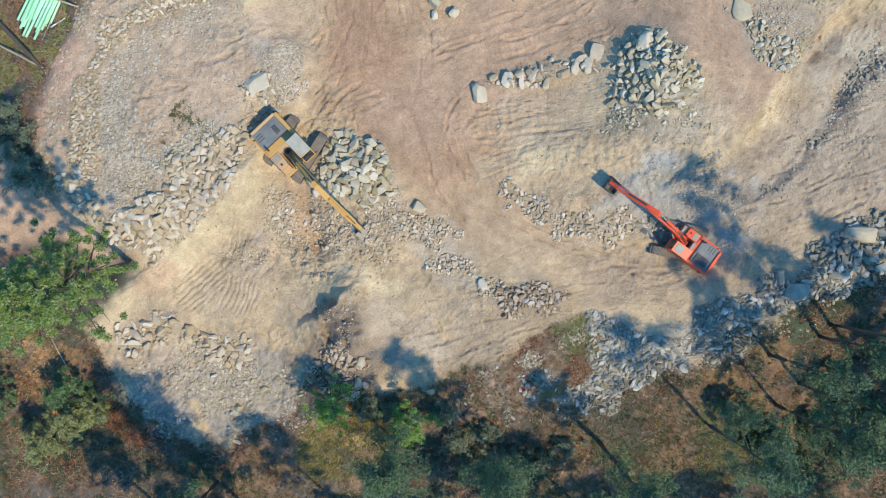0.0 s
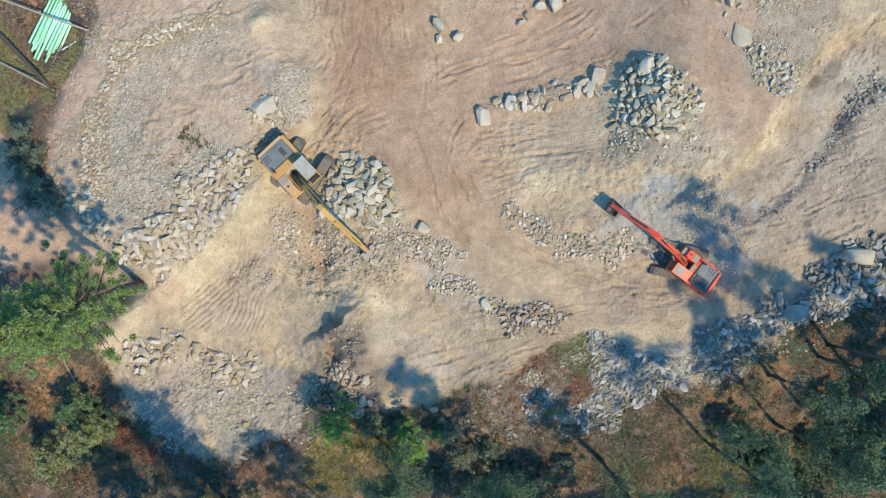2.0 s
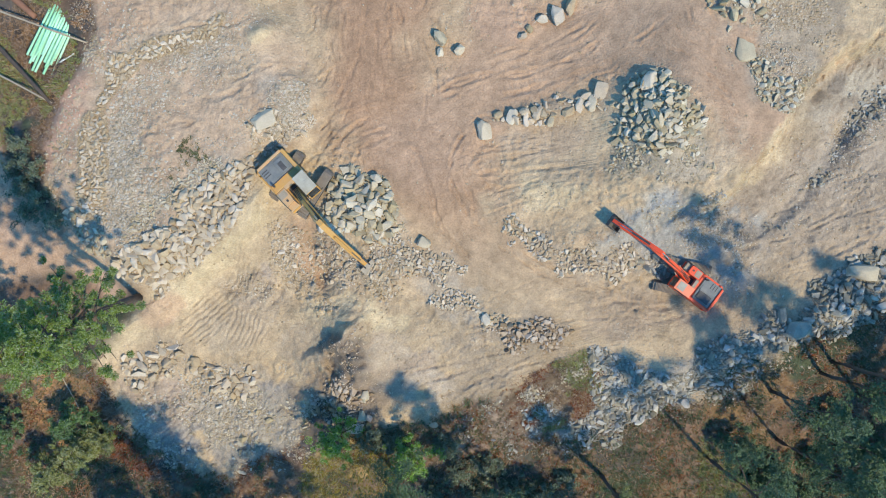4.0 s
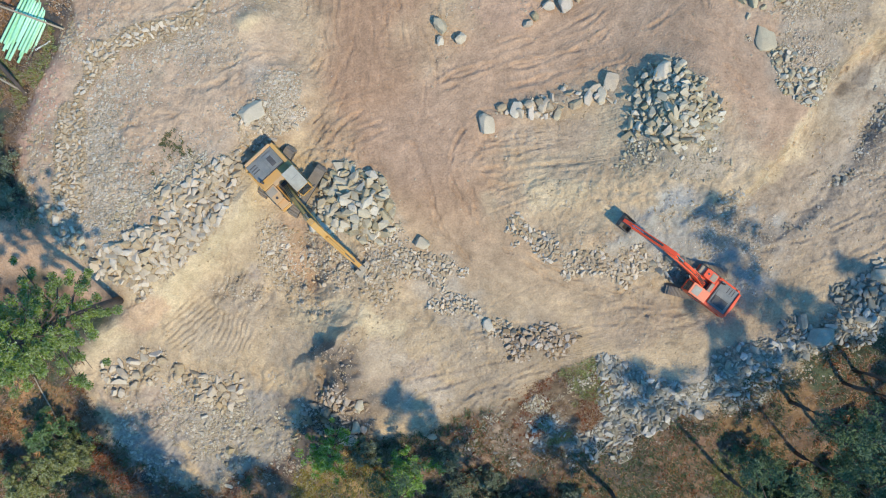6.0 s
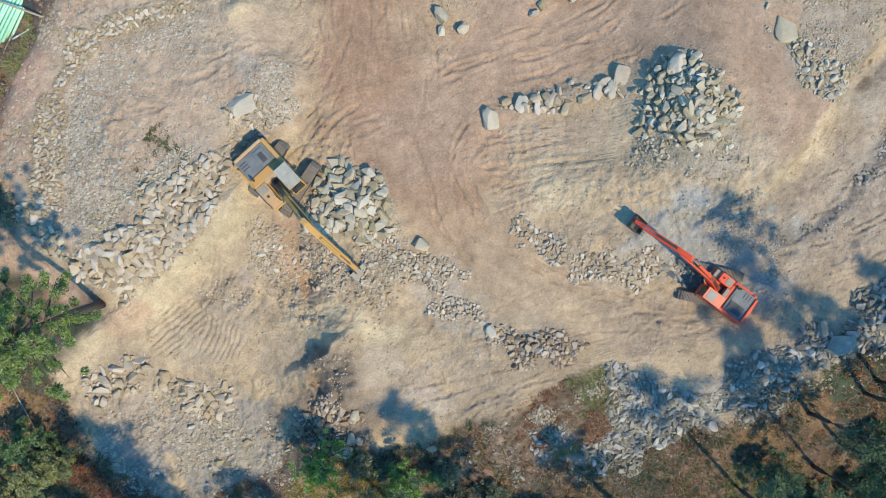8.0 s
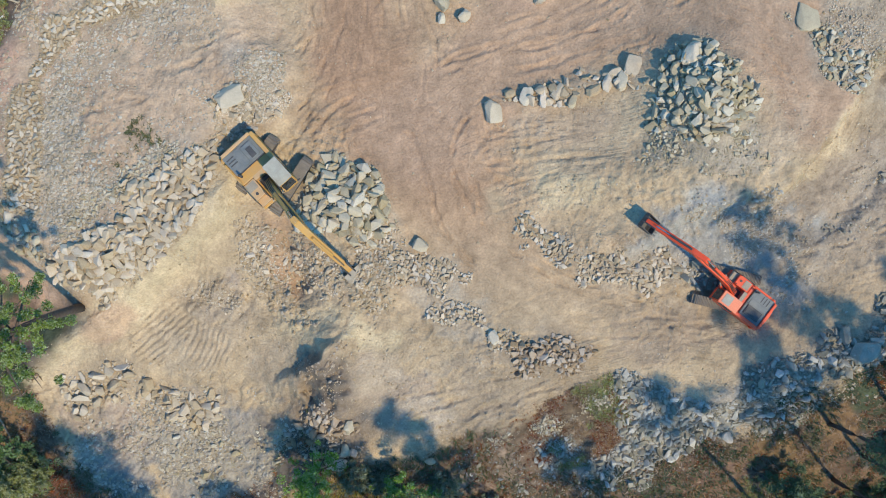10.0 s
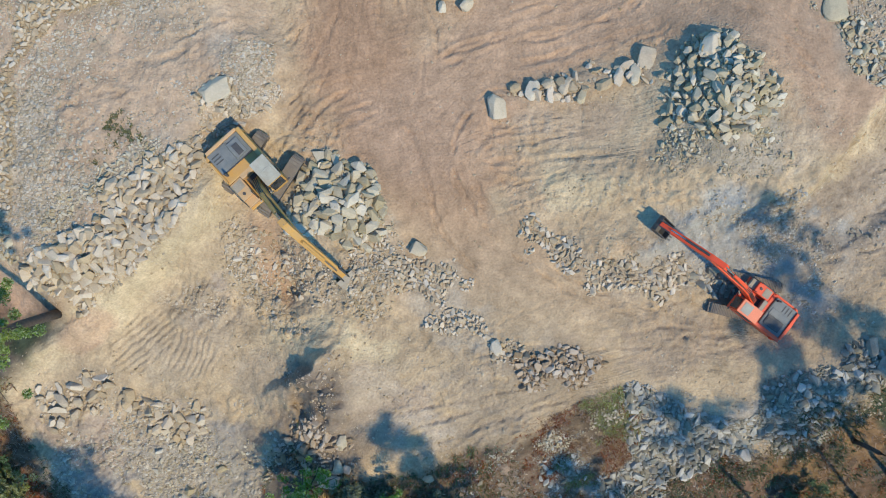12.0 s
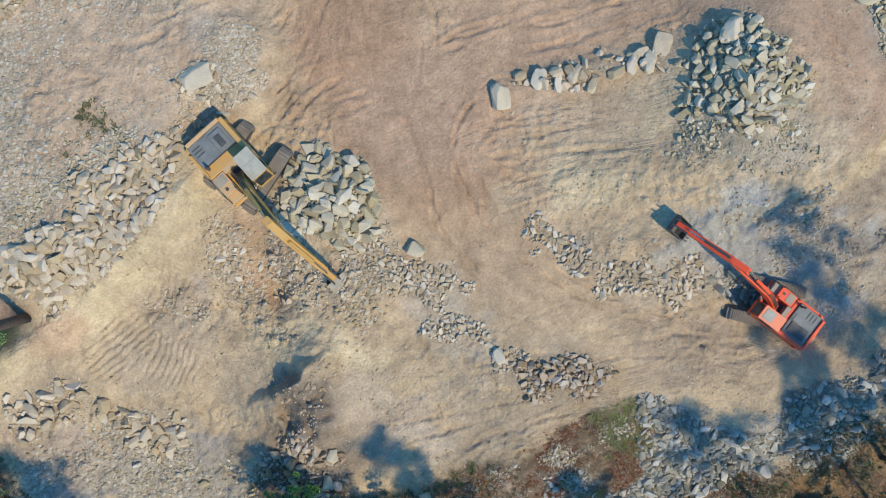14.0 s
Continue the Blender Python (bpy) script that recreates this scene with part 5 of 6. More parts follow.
    put("exhaust", rod(rod(bmesh.new(), (-0.95, -0.95, 2.1), (-0.95, -0.95, 2.55), 0.075, 14), (-0.95, -0.95, 2.5), (-1.05, -0.95, 2.62), 0.06, 12), DARK)
    box_side = put("side_box", box(bmesh.new(), (0.12, -0.92, 1.62), (1.18, 0.80, 0.72), 0.05), pale)
    part("filler_cap", rod(bmesh.new(), (0.4, -0.95, 1.96), (0.4, -0.95, 2.04), 0.09, 14), DARK, box_side)
    part("step_plate", box(bmesh.new(), (-0.12, -0.92, 1.99), (0.5, 0.62, 0.03), 0.01), STEEL, box_side)
    put("tool_box", box(bmesh.new(), (0.93, -0.92, 1.48), (0.46, 0.78, 0.42), 0.04), STEEL if paint is RED else pale)
    put("boom_well", box(bmesh.new(), (0.45, -0.02, 1.31), (1.7, 0.78, 0.05), 0.01), DARK)
    put("valve_cover", box(bmesh.new(), (-0.42, -0.08, 1.62), (0.34, 0.86, 0.74), 0.05), STEEL if paint is RED else pale)
    rail = bmesh.new()
    for a, b in (((-0.45, -1.28, 2.0), (-0.45, -1.28, 2.45)), ((-0.45, -1.28, 2.45), (0.6, -1.28, 2.45)), ((0.6, -1.28, 2.45), (1.15, -1.28, 1.6)), ((0.6, -1.28, 2.45), (0.6, -1.28, 1.98)),
                 ((0.6, -0.56, 2.3), (1.15, -0.56, 1.6)), ((0.6, -0.56, 2.3), (0.6, -0.56, 1.98))):
        rod(rail, a, b, 0.022, 8)
    put("handrail", rail, DARK)
    # cab
    body = bmesh.new()
    prism(body, [(-0.42, 1.28), (1.20, 1.28), (1.46, 1.55), (1.42, 2.0), (1.12, 2.92), (-0.34, 2.92), (-0.46, 2.2)], 0.38, 1.36, 0.05)
    cab = put("cab", body, paint)
    part("cab_roof", box(bmesh.new(), (0.36, 0.87, 2.955), (1.56, 0.98, 0.09), 0.04), cab_roof, cab, "cab roof panel")
    part("roof_hatch", box(bmesh.new(), (0.62, 0.87, 3.005), (0.66, 0.72, 0.045), 0.02), ROOF_GREY if paint is RED else cab_roof, cab, "pale roof hatch")
    part("side_window", box(bmesh.new(), (0.32, 1.362, 2.36), (1.15, 0.02, 0.82), 0.0), GLASS, cab)
    part("windscreen", box(bmesh.new(), (0, 0, 0), (0.02, 0.80, 0.84), 0.0, Matrix.Translation((1.30, 0.87, 2.42)) @ Matrix.Rotation(radians(-18), 4, "Y")), GLASS, cab)
    part("rear_window", box(bmesh.new(), (-0.43, 0.87, 2.5), (0.03, 0.75, 0.55), 0.0), GLASS, cab)
    part("mirror", box(box(bmesh.new(), (1.45, 1.46, 2.2), (0.05, 0.2, 0.32), 0.02), (1.40, 1.40, 2.05), (0.03, 0.14, 0.03), 0.0), DARK, cab)
    # arm
    jx, jz = joint
    foot = Vector((0.25, 0, 1.55))
    end = Vector((jx, 0, jz))
    d = end - foot
    u = d.normalized()
    n = Vector((-u.z, 0, u.x))

    def at_boom(s, off):
        p = foot + d * s + n * off
        return (p.x, p.z)

    prof = [at_boom(-0.02, -0.16), at_boom(0.22, 0.12), at_boom(0.46, 0.42), at_boom(0.75, 0.10), at_boom(1.03, -0.14), at_boom(1.04, 0.14), at_boom(0.80, 0.50), at_boom(0.50, 1.02), at_boom(0.36, 0.98), at_boom(0.18, 0.52), at_boom(-0.02, 0.16)]
    boom = put("boom", prism(bmesh.new(), prof, -0.21, 0.21, 0.03), paint)
    for y in (-0.36, 0.36):
        a, b = Vector((0.95, y, 1.35)), foot + d * 0.45 + n * 0.62
        b.y = y
        mid = a + (b - a) * 0.6
        ram = part("boom_ram", rod(bmesh.new(), a, mid, 0.095, 14), paint, boom)
        part("ram_rod", rod(bmesh.new(), mid, b, 0.05, 12), STEEL, ram)
    hose = bmesh.new()
    for y in (-0.1, 0.0, 0.1):
        pts = [foot + d * s + n * (o + 0.06) + Vector((0, y, 0)) for s, o in ((0.02, 0.25), (0.2, 0.62), (0.36, 1.02), (0.5, 1.06), (0.8, 0.54), (1.0, 0.25))]
        tube(hose, pts, [0.028] * 6, 6)
    part("hydraulic_hose", hose, DARK, boom)
    tx, tz = tip
    top = Vector((tx, 0, tz))
    e = top - end
    w = e.normalized()
    up = Vector((-w.z, 0, w.x))

    def at_stick(s, off):
        p = end + e * s + up * off
        return (p.x, p.z)

    stick = put("stick", prism(bmesh.new(), [at_stick(-0.28, 0.10), at_stick(-0.24, 0.45), at_stick(0.02, 0.52), at_stick(0.2, 0.46), at_stick(1.02, 0.14), at_stick(1.03, -0.13), at_stick(0.5, -0.14), at_stick(0.0, -0.20)], -0.19, 0.19, 0.03), paint)
    a, b = foot + d * 0.50 + n * 1.18, end - e * 0.24 + up * 0.40
    mid = a + (b - a) * 0.62
    ram = part("stick_ram", rod(bmesh.new(), a, mid, 0.10, 14), paint, stick)
    part("ram_rod", rod(bmesh.new(), mid, b, 0.055, 12), CHROME, ram)
    a, b = end + e * 0.06 + up * 0.62, end + e * 0.80 + up * 0.36
    mid = a + (b - a) * 0.62
    ram = part("bucket_ram", rod(bmesh.new(), a, mid, 0.085, 14), DARK if paint is RED else paint, stick)
    part("ram_rod", rod(bmesh.new(), mid, b, 0.045, 12), CHROME, ram)
    link = bmesh.new()
    for y in (-0.2, 0.2):
        p, q, r = end + e * 0.84, b, top + w * 0.30 + up * 0.22
        rod(link, (p.x, y, p.z), (q.x, y, q.z), 0.05, 8)
        rod(link, (q.x, y, q.z), (r.x, y, r.z), 0.05, 8)
    part("bucket_link", link, DARK, stick)
    # bucket: open shell with side plates and teeth, curled by an angle
    m = Matrix.Translation(top) @ Matrix.Rotation(radians(curl), 4, "Y")
    arc = [(0.05, 0.15), (0.42, 0.20), (0.80, 0.02), (1.00, -0.34), (0.95, -0.72), (0.68, -0.98), (0.22, -1.10)]
    bm = bmesh.new()
    inner = [(x * 0.93 + 0.01, z * 0.93 - 0.02) for x, z in arc]
    for y0, y1, shape in ((-0.52, 0.52, arc + inner[::-1]), (-0.56, -0.51, arc), (0.51, 0.56, arc)):
        prism(bm, shape, y0, y1, 0.0)
    bucket = put("bucket", bm, STEEL if paint is YELLOW else DARK, None, "worn steel digging bucket", m)
    for k in range(5):
        y = -0.44 + 0.22 * k
        tooth = prism(bmesh.new(), [(0.26, -1.04), (0.30, -1.13), (0.0, -1.24), (-0.04, -1.20)], y - 0.045, y + 0.045, 0.0)
        part("bucket_tooth", tooth, STEEL, bucket)
    return root


excavator("yellow_excavator", (-12.45, 7.83), -47.0, 58.0, "dusty yellow crawler excavator digging from the rock bank", YELLOW, YELLOW_DUSTY, ROOF_GREY, (4.2, 5.1), (7.4, 0.95), 30, HOOD, 1.13, (-2.50, -1.15), 0.15, 1.48, 0.46)
excavator("red_excavator", (20.10, 0.34), 143.6, -13.0, "orange-red crawler excavator loading below the stone bank", RED, RED, RED_PALE, (5.0, 5.4), (8.75, 3.9), 66, HOOD, 0.95, (-2.50, -0.85), 0.55)



# ---- trees and brush ----
def leaf_cards(rng, centres, radii, per, size, squash=0.7):
    """Small folded leaves or needle sprays round clump centres."""
    n = len(centres) * per
    c = np.repeat(np.asarray(centres, float), per, 0)
    r = np.repeat(np.asarray(radii, float), per)[:, None]
    v = rng.normal(0, 1, (n, 3))
    v /= np.linalg.norm(v, axis=1)[:, None]
    p = c + v * r * (rng.rand(n, 1) ** 0.5) * (1, 1, squash)
    a = rng.normal(0, 1, (n, 3)) + v * 0.8
    a /= np.linalg.norm(a, axis=1)[:, None]
    b = np.cross(a, rng.normal(0, 1, (n, 3)) + (0, 0, 1.5))
    b /= np.linalg.norm(b, axis=1)[:, None] + 1e-6
    s = size * rng.uniform(0.6, 1.4, (n, 1))
    verts = np.stack((p - a * s, p - b * s * 0.42, p + a * s, p + b * s * 0.42), 1).reshape(-1, 3)
    return verts, np.arange(n * 4).reshape(-1, 4)


def tree(at, tall, spread_r, seed, leaf, label, lean=(0.0, 0.0), bare=0.45, limbs=16, per=130, clumps=6, size=0.085, thick=0.16, puff=1.0):
    """A tapered trunk with limbs, and a crown of clumps of small leaves at their ends."""
    rng = np.random.RandomState(seed)
    z = float(height(*at)) - 0.1
    root = thing("tree", Matrix.Translation((*at, z)), label, "tree", "trees round the quarry")
    steps = 9
    line = [Vector((lean[0] * (k / steps) ** 1.3 * tall + 0.05 * rng.normal() * (k > 0), lean[1] * (k / steps) ** 1.3 * tall + 0.05 * rng.normal() * (k > 0), tall * k / steps)) for k in range(steps + 1)]
    part("trunk", tube(bmesh.new(), line, [thick * (1 - 0.85 * k / steps) + 0.02 for k in range(steps + 1)], 9), BARK, root, smooth=True)
    centres, radii = [], []
    for i in range(limbs):
        f = bare + (1 - bare) * (i + rng.rand()) / limbs
        k = min(int(f * steps), steps - 1)
        p = line[k].lerp(line[k + 1], f * steps - k)
        reach = spread_r * (1.0 - 0.75 * ((f - bare) / (1 - bare)) ** 1.6) * rng.uniform(0.55, 1.1)
        a = i * 2.399 + rng.normal(0, 0.4)
        q = p + Vector((math.cos(a) * reach, math.sin(a) * reach, reach * rng.uniform(0.05, 0.45)))
        wood = tube(bmesh.new(), [p, p.lerp(q, 0.5) + Vector((0, 0, 0.1)), q], [thick * 0.35 * (1.1 - f) + 0.03, thick * 0.22 * (1.1 - f) + 0.02, 0.012], 5)
        part("limb", wood, BARK, root, smooth=True)
        for c in range(clumps):
            g = 1.0 - 0.75 * (c / clumps) * rng.uniform(0.7, 1.1)
            o = Vector(rng.normal(0, 0.16 * reach + 0.1, 3))
            centres.append(p.lerp(q, g) + o)
            radii.append(rng.uniform(0.30, 0.55) * (0.55 + 0.10 * spread_r) * puff)
    verts, faces = leaf_cards(rng, [tuple(c) for c in centres], radii, per, size)
    tagged(from_arrays("crown", verts, faces, leaf, root))
    return root


tree((-26.00, -1.30), 26.0, 4.2, 201, PINE, "tall spreading pine with sunlit crown at the track", lean=(0.0, -0.09), bare=0.40, limbs=52, per=190, clumps=6, size=0.08, puff=0.9, thick=0.32)
tree((-36.66, -5.33), 8.5, 3.4, 202, PINE, "bushy pine below the tall one", bare=0.35, limbs=20, per=58, clumps=6, size=0.098)
tree((-34.84, -4.54), 9.5, 3.6, 203, PINE, "pine standing close to the tall one", bare=0.4, limbs=22, per=58, clumps=6, size=0.098)
tree((-32.06, -11.93), 4.4, 1.9, 204, LEAF, "dark green young tree on the forest slope", bare=0.2, limbs=14, per=65, size=0.098)
tree((-31.72, -14.60), 4.6, 2.4, 205, OLIVE, "pale olive feathery tree on the forest slope", bare=0.25, limbs=18, per=58, size=0.098)
tree((-30.10, -13.60), 3.2, 1.7, 229, OLIVE, "feathery olive bush on the forest slope", bare=0.2, limbs=14, per=65, size=0.098)
tree((-34.05, -16.48), 4.6, 2.4, 206, OLIVE, "olive-green tree on the forest slope", bare=0.25, limbs=16, per=58, size=0.098)
tree((-37.81, -12.77), 6.0, 2.0, 207, LEAF, "dark leafy tree on the forest slope", bare=0.25, limbs=16, per=65, size=0.098)
tree((-9.20, -12.95), 6.0, 2.1, 208, BRIGHT, "small fresh green tree at the quarry edge", bare=0.15, limbs=14, per=65, size=0.098)
tree((-3.00, -14.70), 5.8, 2.3, 209, BRIGHT, "bright green young tree below the quarry", bare=0.2, limbs=16, per=65, size=0.098)
tree((4.31, -17.42), 21.5, 2.9, 210, NEEDLE, "slender tall pine below the quarry edge", bare=0.4, limbs=26, per=108, clumps=5, size=0.099, puff=1.7)
tree((31.85, -7.38), 21.5, 2.7, 217, NEEDLE, "tall pine beside the boulder bank", bare=0.5, limbs=15, per=65, clumps=5, size=0.128, puff=1.7)
tree((32.52, -6.38), 29.0, 2.0, 242, NEEDLE, "very tall pine beside the boulder bank", bare=0.7, limbs=10, per=28, clumps=5, size=0.23, puff=1.7)
tree((30.91, -11.65), 20.0, 2.6, 243, NEEDLE, "tall pine on the forest slope", bare=0.6, limbs=8, per=28, clumps=5, size=0.23, puff=1.7)
tree((42.20, -10.90), 20.0, 2.8, 244, NEEDLE, "tall pine on the forest slope", bare=0.6, limbs=18, per=28, clumps=5, size=0.23, puff=1.7)
for spot, tall, wide, seed in (((33.13, -11.33), 3.4, 2.3, 260), ((36.45, -14.20), 3.6, 2.5, 261), ((32.74, -15.57), 3.2, 2.2, 262), ((37.83, -10.28), 3.4, 2.2, 263), ((36.04, -18.40), 3.8, 2.6, 264), ((40.08, -16.75), 3.8, 2.6, 265), ((27.85, -17.40), 3.0, 2.1, 266), ((31.80, -19.60), 3.4, 2.4, 267)):
    tree(spot, tall, wide, seed, NEEDLE, "low dark green pine on the shaded forest slope", bare=0.15, limbs=14, per=50, clumps=5, size=0.116, thick=0.08)
for spot, tall, wide, seed in (((0.00, -13.84), 1.8, 1.5, 270), ((1.13, -16.58), 2.2, 1.8, 271), ((3.80, -15.93), 1.8, 1.5, 272), ((5.67, -18.61), 2.4, 1.8, 273), ((2.87, -19.29), 2.4, 1.8, 274), ((8.48, -18.75), 2.2, 1.6, 275), ((-1.01, -18.97), 2.2, 1.7, 276), ((10.63, -17.09), 1.6, 1.3, 277), ((-6.42, -13.26), 1.6, 1.4, 278), ((-4.47, -13.83), 1.7, 1.4, 279)):
    tree(spot, tall, wide, seed, DUSTY_LEAF, "grey-green shrub in the shade below the quarry edge", bare=0.1, limbs=10, per=40, clumps=5, size=0.10, thick=0.06)
for spot, tall, wide, seed in (((43.12, -13.85), 22.0, 3.0, 245), ((44.28, -18.97), 22.0, 3.4, 246), ((-16.20, -24.61), 20.0, 3.0, 247), ((-24.28, -23.92), 18.0, 2.2, 248)):
    tree(spot, tall, wide, seed, NEEDLE, "tall dense pine standing in the forest", bare=0.45, limbs=20, per=28, clumps=5, size=0.23, puff=1.7)
tree((40.01, -7.00), 20.0, 2.2, 219, NEEDLE, "tall pine beside the boulder bank", bare=0.55, limbs=11, per=22, clumps=5, size=0.23, puff=1.7)
tree((27.70, -9.01), 17.0, 2.8, 218, NEEDLE, "tall pine with a thin crown on the forest slope", bare=0.55, limbs=9, per=108, clumps=5, size=0.099, puff=1.7)
tree((35.58, -9.37), 20.0, 2.8, 216, NEEDLE, "very tall pine on the forest slope", bare=0.6, limbs=10, per=65, clumps=5, size=0.128, puff=1.7)
tree((29.07, -13.59), 20.0, 3.0, 215, NEEDLE, "very tall pine on the forest slope", bare=0.6, limbs=16, per=108, clumps=5, size=0.099, puff=1.7)
tree((22.81, -15.11), 20.0, 3.5, 220, NEEDLE, "tall slim pine low on the forest slope", bare=0.6, limbs=14, per=108, clumps=5, size=0.099, puff=1.7)
tree((14.96, -18.41), 18.0, 2.2, 221, NEEDLE, "tall slim pine low on the forest slope", bare=0.6, limbs=14, per=108, clumps=5, size=0.099, puff=1.7)
tree((13.64, -16.80), 9.0, 1.5, 222, OLIVE, "thin leaning pine with a sparse crown", lean=(0.04, -0.06), bare=0.65, limbs=9, per=40, clumps=4)
tree((24.91, -13.98), 5.0, 2.3, 227, NEEDLE, "low spreading green tree on the slope", bare=0.2, limbs=16, per=108, size=0.081)
tree((28.88, -16.60), 4.0, 1.8, 228, NEEDLE, "low green tree on the slope", bare=0.2, limbs=14, per=108, size=0.081)
tree((46.11, -10.13), 18.0, 3.0, 223, NEEDLE, "tall dense pine on the forest slope", bare=0.45, limbs=18, per=65, clumps=5, size=0.128, puff=1.7)
tree((47.46, -6.84), 20.0, 4.4, 230, NEEDLE, "tall dense pine on the forest slope", bare=0.35, limbs=26, per=28, clumps=5, size=0.23, puff=1.7)
tree((42.87, -21.29), 20.0, 4.4, 231, NEEDLE, "tall dense pine on the forest slope", bare=0.35, limbs=26, per=28, clumps=5, size=0.23, puff=1.7)
tree((47.39, -16.73), 20.0, 4.4, 232, NEEDLE, "tall dense pine on the forest slope", bare=0.35, limbs=26, per=28, clumps=5, size=0.23, puff=1.7)
tree((37.50, -27.91), 20.0, 4.4, 233, NEEDLE, "tall dense pine low on the forest slope", bare=0.35, limbs=26, per=28, clumps=5, size=0.23, puff=1.7)
tree((29.39, -29.06), 19.0, 4.4, 234, NEEDLE, "tall dense pine low on the forest slope", bare=0.35, limbs=26, per=28, clumps=5, size=0.23, puff=1.7)
tree((20.16, -28.56), 18.0, 4.4, 235, NEEDLE, "tall dense pine low on the forest slope", bare=0.35, limbs=26, per=28, clumps=5, size=0.23, puff=1.7)
tree((13.00, -24.20), 18.0, 4.4, 236, NEEDLE, "tall dense tree low on the forest slope", bare=0.35, limbs=26, per=28, clumps=5, size=0.23, puff=1.7)
tree((5.50, -24.60), 18.0, 4.4, 237, NEEDLE, "tall dense tree low on the forest slope", bare=0.35, limbs=26, per=28, clumps=5, size=0.23, puff=1.7)
tree((2.28, -31.15), 21.0, 4.4, 238, NEEDLE, "tall dense tree low on the forest slope", bare=0.35, limbs=26, per=28, clumps=5, size=0.23, puff=1.7)
tree((-4.16, -16.92), 16.0, 3.0, 239, NEEDLE, "tall dense tree low on the forest slope", bare=0.4, limbs=18, per=108, clumps=5, size=0.099, puff=1.7)
tree((-17.79, -22.80), 20.0, 3.4, 240, NEEDLE, "tall dense tree low on the forest slope", bare=0.4, limbs=30, per=65, clumps=5, size=0.128, puff=1.7)
tree((-40.21, -28.24), 14.0, 4.0, 241, NEEDLE, "tall dense tree low on the forest slope", bare=0.35, limbs=24, per=28, clumps=5, size=0.23, puff=1.7)
tree((-19.92, -20.56), 21.0, 3.0, 212, NEEDLE, "broad tall tree low on the slope", bare=0.5, limbs=28, per=65, clumps=5, size=0.128, puff=1.7)
tree((-8.67, -23.77), 20.0, 3.0, 213, NEEDLE, "broad tall tree low on the slope", bare=0.5, limbs=18, per=65, clumps=5, size=0.128, puff=1.7)
tree((-19.14, -27.14), 15.0, 2.6, 214, OLIVE, "olive tree low on the slope", bare=0.4, limbs=16, per=28, clumps=5, size=0.23, puff=1.7)
tree((-7.93, -24.89), 8.0, 2.2, 211, OLIVE, "olive-green tree low on the slope", bare=0.3, limbs=14, per=43, size=0.098)
for spot, tall, wide, seed in (((-35.04, 11.16), 2.2, 1.3, 224), ((-34.16, 9.35), 2.4, 1.5, 225), ((-34.92, 7.67), 2.2, 1.4, 226), ((-33.47, 6.86), 2.2, 1.3, 250), ((-34.54, 5.76), 1.8, 1.2, 251), ((-32.09, 5.28), 1.6, 1.1, 252), ((-35.79, 9.34), 2.0, 1.2, 253)):
    tree(spot, tall, wide, seed, DUSTY_LEAF, "dusty grey-green bush beside the dirt track", bare=0.1, limbs=10, per=38, clumps=4, thick=0.06)


def brush(name, label, poly, n, seed, mat, blade, tall, patchy, upright, outside=True):
    """Undergrowth: tufts of narrow blades or leaves as one mesh."""
    rng = np.random.RandomState(seed)
    px, py = [p[0] for p in poly], [p[1] for p in poly]
    x, y = rng.uniform(min(px), max(px), n * 4), rng.uniform(min(py), max(py), n * 4)
    keep = (inside(x, y, poly) > 0) & (fbm(x + 7.7 * seed, y - 3.1 * seed, 3.0, 4) > patchy)
    if outside:
        keep &= inside(x, y, CLEARING) - 1.1 * step(2, -4, y) + 0.9 * fbm(x, y, 3.0, 4) < 0.2
    keep &= inside(x, y, LANE) < 0.3
    x, y = x[keep][:n], y[keep][:n]
    n, per = len(x), 7
    z = height(x, y)
    c = np.repeat(np.stack((x, y, z), -1), per, 0)
    a = rng.uniform(0, 2 * math.pi, n * per)
    big = np.repeat(rng.uniform(0.5, 1.4, n), per) * rng.uniform(0.6, 1.2, n * per)
    out = rng.uniform(0.1, 1.0, n * per) * big * tall * (1.4 - upright)
    d = np.stack((np.cos(a), np.sin(a), np.zeros(n * per)), -1)
    base = c + d * (rng.rand(n * per, 1) * 0.25 * tall)
    top = base + d * out[:, None] + np.array((0, 0, 1.0)) * (big * tall * upright * rng.uniform(0.5, 1.1, n * per))[:, None]
    side = np.stack((-np.sin(a), np.cos(a), rng.normal(0, 0.3, n * per)), -1) * (blade * big)[:, None]
    verts = np.stack((base - side, top, base + side), 1).reshape(-1, 3)
    return tagged(from_arrays(name, verts, np.arange(len(verts)).reshape(-1, 3), mat), label, "undergrowth", kind="stuff")


SOUTH = [(-43.73, -3.35), (-31.30, -5.27), (-9.43, -10.11), (12.85, -9.50), (26.36, -5.85), (40.97, 0.12), (44.60, -26.30), (-46.22, -26.85)]
WEST = [(-42.30, 30.51), (-17.47, 30.25), (-21.63, 22.30), (-29.10, 20.40), (-32.03, 14.00), (-32.88, 7.92), (-35.99, 6.47), (-42.71, 7.87)]
brush("dry_grass", "dry orange-brown grass on the forest slope", SOUTH, 22000, 301, STRAW, 0.035, 0.40, -0.8, 0.45)
brush("undergrowth", "low mixed green and brown undergrowth", SOUTH, 10000, 302, BRUSH, 0.028, 0.45, -0.05, 0.55)
brush("undergrowth", "rust-red dry brush on the forest slope", SOUTH, 5000, 303, RUST, 0.03, 0.45, 0.2, 0.6)
brush("undergrowth", "green shrubs under the trees", SOUTH, 10500, 304, NEEDLE, 0.027, 0.5, 0.02, 0.7)
EMBER = [(-29.77, -12.45), (-28.52, -13.19), (-27.09, -15.38), (-25.08, -17.12), (-26.58, -17.63), (-29.36, -15.39)]
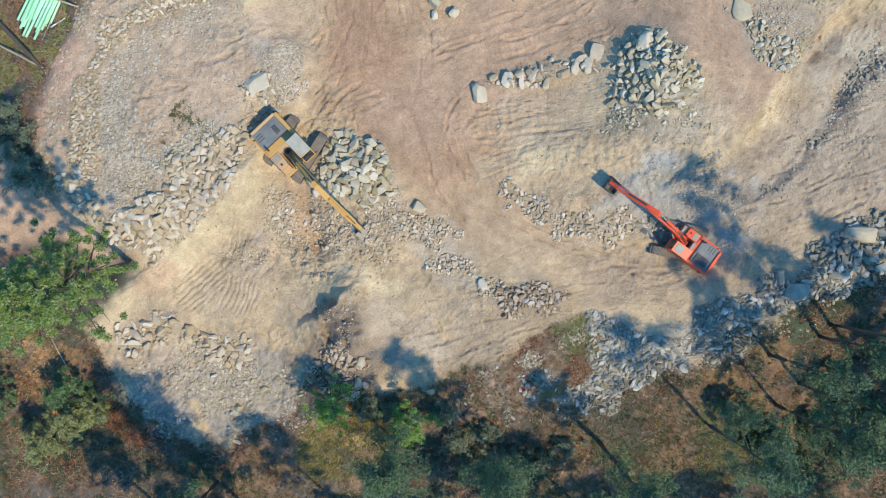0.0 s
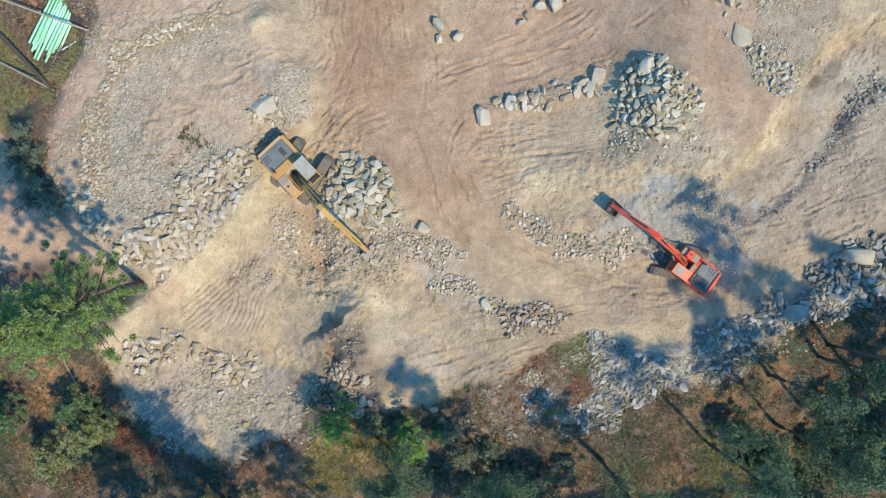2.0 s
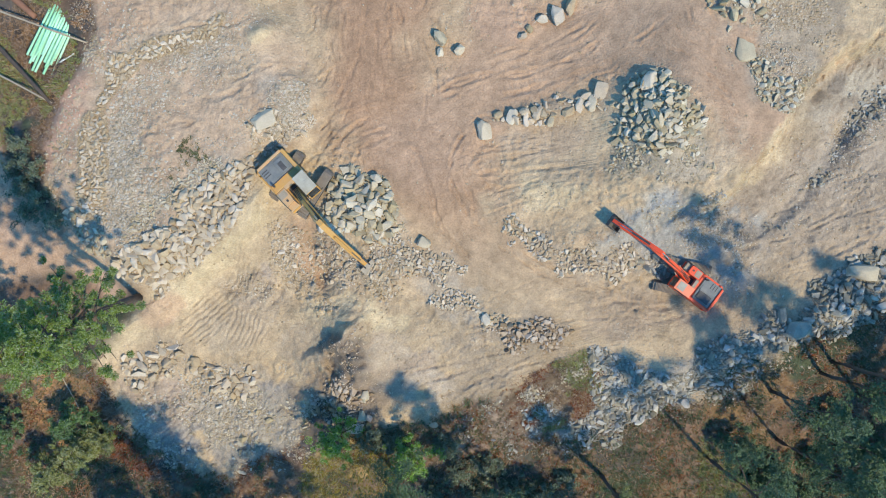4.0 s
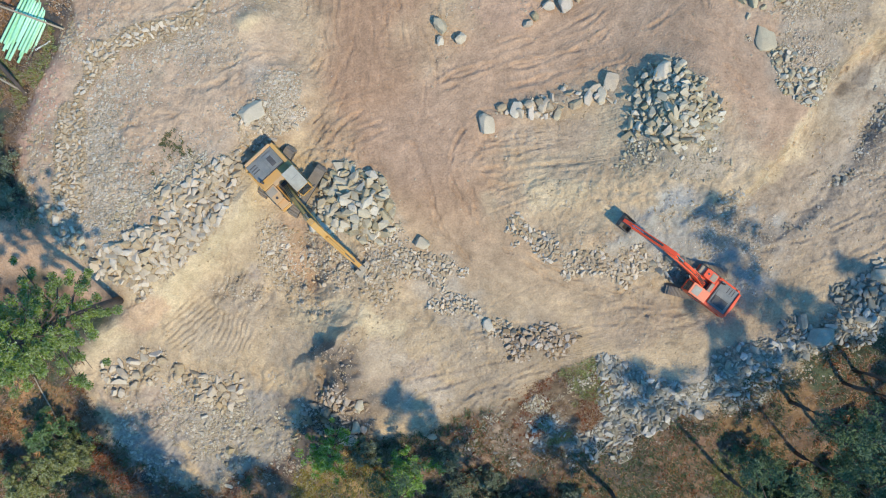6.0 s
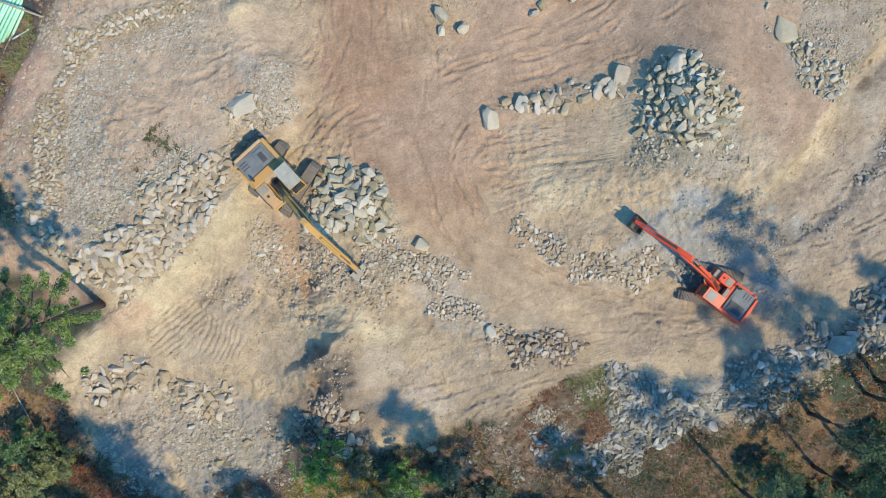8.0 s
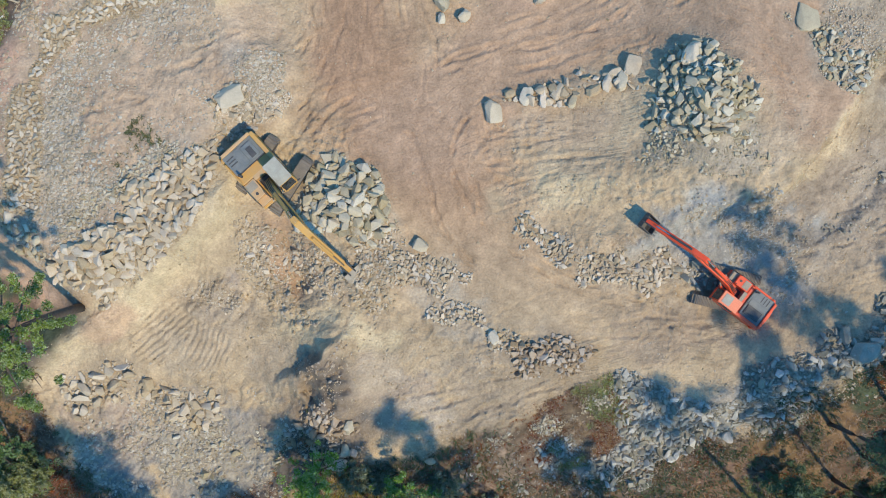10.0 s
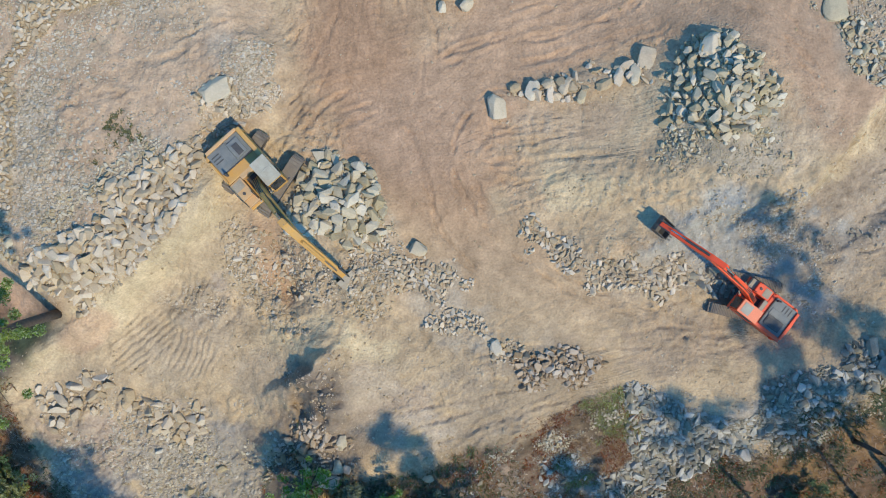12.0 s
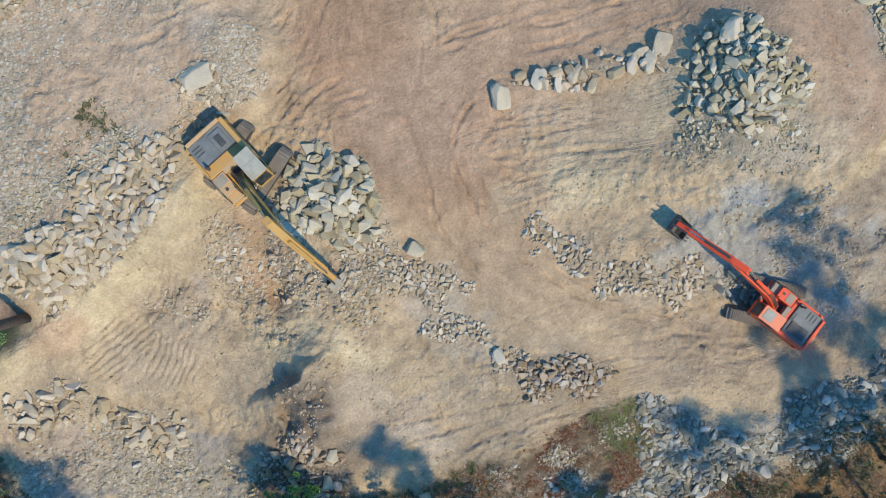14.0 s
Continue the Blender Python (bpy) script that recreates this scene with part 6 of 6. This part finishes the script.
brush("undergrowth", "rust-orange dry bracken at the foot of the slope", EMBER, 420, 311, RUST, 0.045, 0.5, -0.3, 0.5, False)
brush("dry_grass", "dry grass round the stacked pipes", WEST, 6000, 305, STRAW, 0.024, 0.35, -0.2, 0.5)
brush("undergrowth", "low green weeds beside the dirt track", WEST, 7000, 306, OLIVE, 0.03, 0.35, 0.0, 0.6)
GLADE = [(-12.36, -15.41), (-8.45, -13.87), (-4.98, -14.39), (-4.30, -17.00), (-4.66, -20.65), (-11.81, -20.51), (-13.23, -18.13)]
brush("dry_grass", "yellow-olive grass in the glade below the quarry", GLADE, 2600, 313, GLADE_GRASS, 0.035, 0.4, -0.6, 0.5, False)
brush("undergrowth", "low green shrubs in the forest", [(21.80, -12.93), (27.39, -14.79), (32.58, -19.59), (32.30, -21.35), (23.17, -21.25)], 1300, 314, OLIVE, 0.035, 0.5, -0.2, 0.6, False)
MOUND = [(2.92, -10.63), (5.29, -8.28), (8.19, -7.05), (11.56, -5.44), (13.11, -6.78), (13.09, -9.84), (11.38, -12.23), (8.41, -12.74), (4.45, -12.51)]
brush("undergrowth", "weeds and dry grass on the stony bank", MOUND, 1300, 307, OLIVE, 0.028, 0.35, 0.15, 0.5, False)
brush("dry_grass", "dry brush on the stony bank", MOUND, 1900, 308, STRAW, 0.022, 0.3, -0.3, 0.5, False)
brush("undergrowth", "rust-brown dry brush on the stony bank", MOUND, 900, 312, RUST, 0.028, 0.32, 0.0, 0.5, False)
KNOLL = [(-10.50, -6.48), (-8.75, -4.97), (-6.85, -5.98), (-7.13, -8.48), (-9.82, -8.98)]
brush("undergrowth", "sparse weeds on the earth mound", KNOLL, 220, 310, OLIVE, 0.03, 0.3, -0.1, 0.5, False)
PLOT = [(-21.58, 11.57), (-19.72, 12.75), (-18.77, 11.12), (-20.17, 9.25), (-21.34, 9.71), (-22.96, 7.83), (-22.50, 10.17)]
brush("undergrowth", "sparse low weeds on the gravel plateau", PLOT, 120, 309, BRUSH, 0.05, 0.3, -0.3, 0.5, False)


# ---- stacked pipes and poles ----
def pipe_stack():
    rng = random.Random(5)
    a, b = Vector((*(-30.81, 24.63), 0)), Vector((*(-33.92, 17.96), 0))
    d = (b - a).normalized()
    n = Vector((d.y, -d.x, 0))
    z = float(height(*((a + b) / 2).xy)) + 0.12
    root = thing("pipe_stack", Matrix.Translation(((a + b) / 2).xy.to_3d() + Vector((0, 0, z))), "stack of mint-green plastic pipes on the ground", "pipes")
    mid = (a + b) / 2
    for layer, count in ((0, 11), (1, 8)):
        for k in range(count):
            off = (k - (count - 1) / 2) * 0.24 + rng.uniform(-0.04, 0.04)
            s, e = rng.uniform(-0.5, 0.6), rng.uniform(-0.9, 0.7)
            skew = rng.uniform(-0.12, 0.12)
            p = a - mid + d * s + n * (off + skew)
            q = b - mid + d * e + n * (off - skew)
            p.z = q.z = layer * 0.19
            bm = rod(bmesh.new(), p, q, 0.105, 12)
            part("pipe", bm, PIPE, root, smooth=True)
    return root


pipe_stack()


def pole(p, q, r, mat, label, name="pole", z0=0.25, z1=0.25):
    a = Vector((*p, float(height(*p)) + z0))
    b = Vector((*q, float(height(*q)) + z1))
    m = (a + b) / 2
    pts = [a - m + (b - a) * t + Vector((0, 0, 0.06 * math.sin(7 * t))) for t in (0, 0.25, 0.5, 0.75, 1)]
    ob = part(name, tube(bmesh.new(), pts, [r * k for k in (1, 0.96, 0.9, 0.86, 0.78)], 10), mat, smooth=True)
    ob.location = m
    return tagged(ob, label, "pole", "loose poles")


pole((-39.42, 23.19), (-29.55, 19.59), 0.09, DEAD, "long weathered wooden pole lying across the pipes", z0=0.7, z1=0.3)
pole((-36.58, 23.91), (-34.39, 22.03), 0.30, RUSTY, "rust-brown steel pipe beside the green pipes")
pole((-32.10, 18.16), (-30.87, 18.83), 0.07, WHITE, "short white plastic pipe on the ground", z0=0.08, z1=0.08)
pole((-38.46, 20.59), (-32.51, 14.57), 0.19, BARK, "fallen dark trunk beside the dirt track", z0=0.15, z1=0.15)
pole((-38.44, 17.75), (-32.51, 14.71), 0.09, DEAD, "fallen bleached trunk beside the dirt track", z0=0.2, z1=0.2)
pole((-33.37, -7.66), (-31.76, -11.97), 0.06, DEAD, "thin dry pole lying on the forest slope", z0=0.3, z1=0.3)
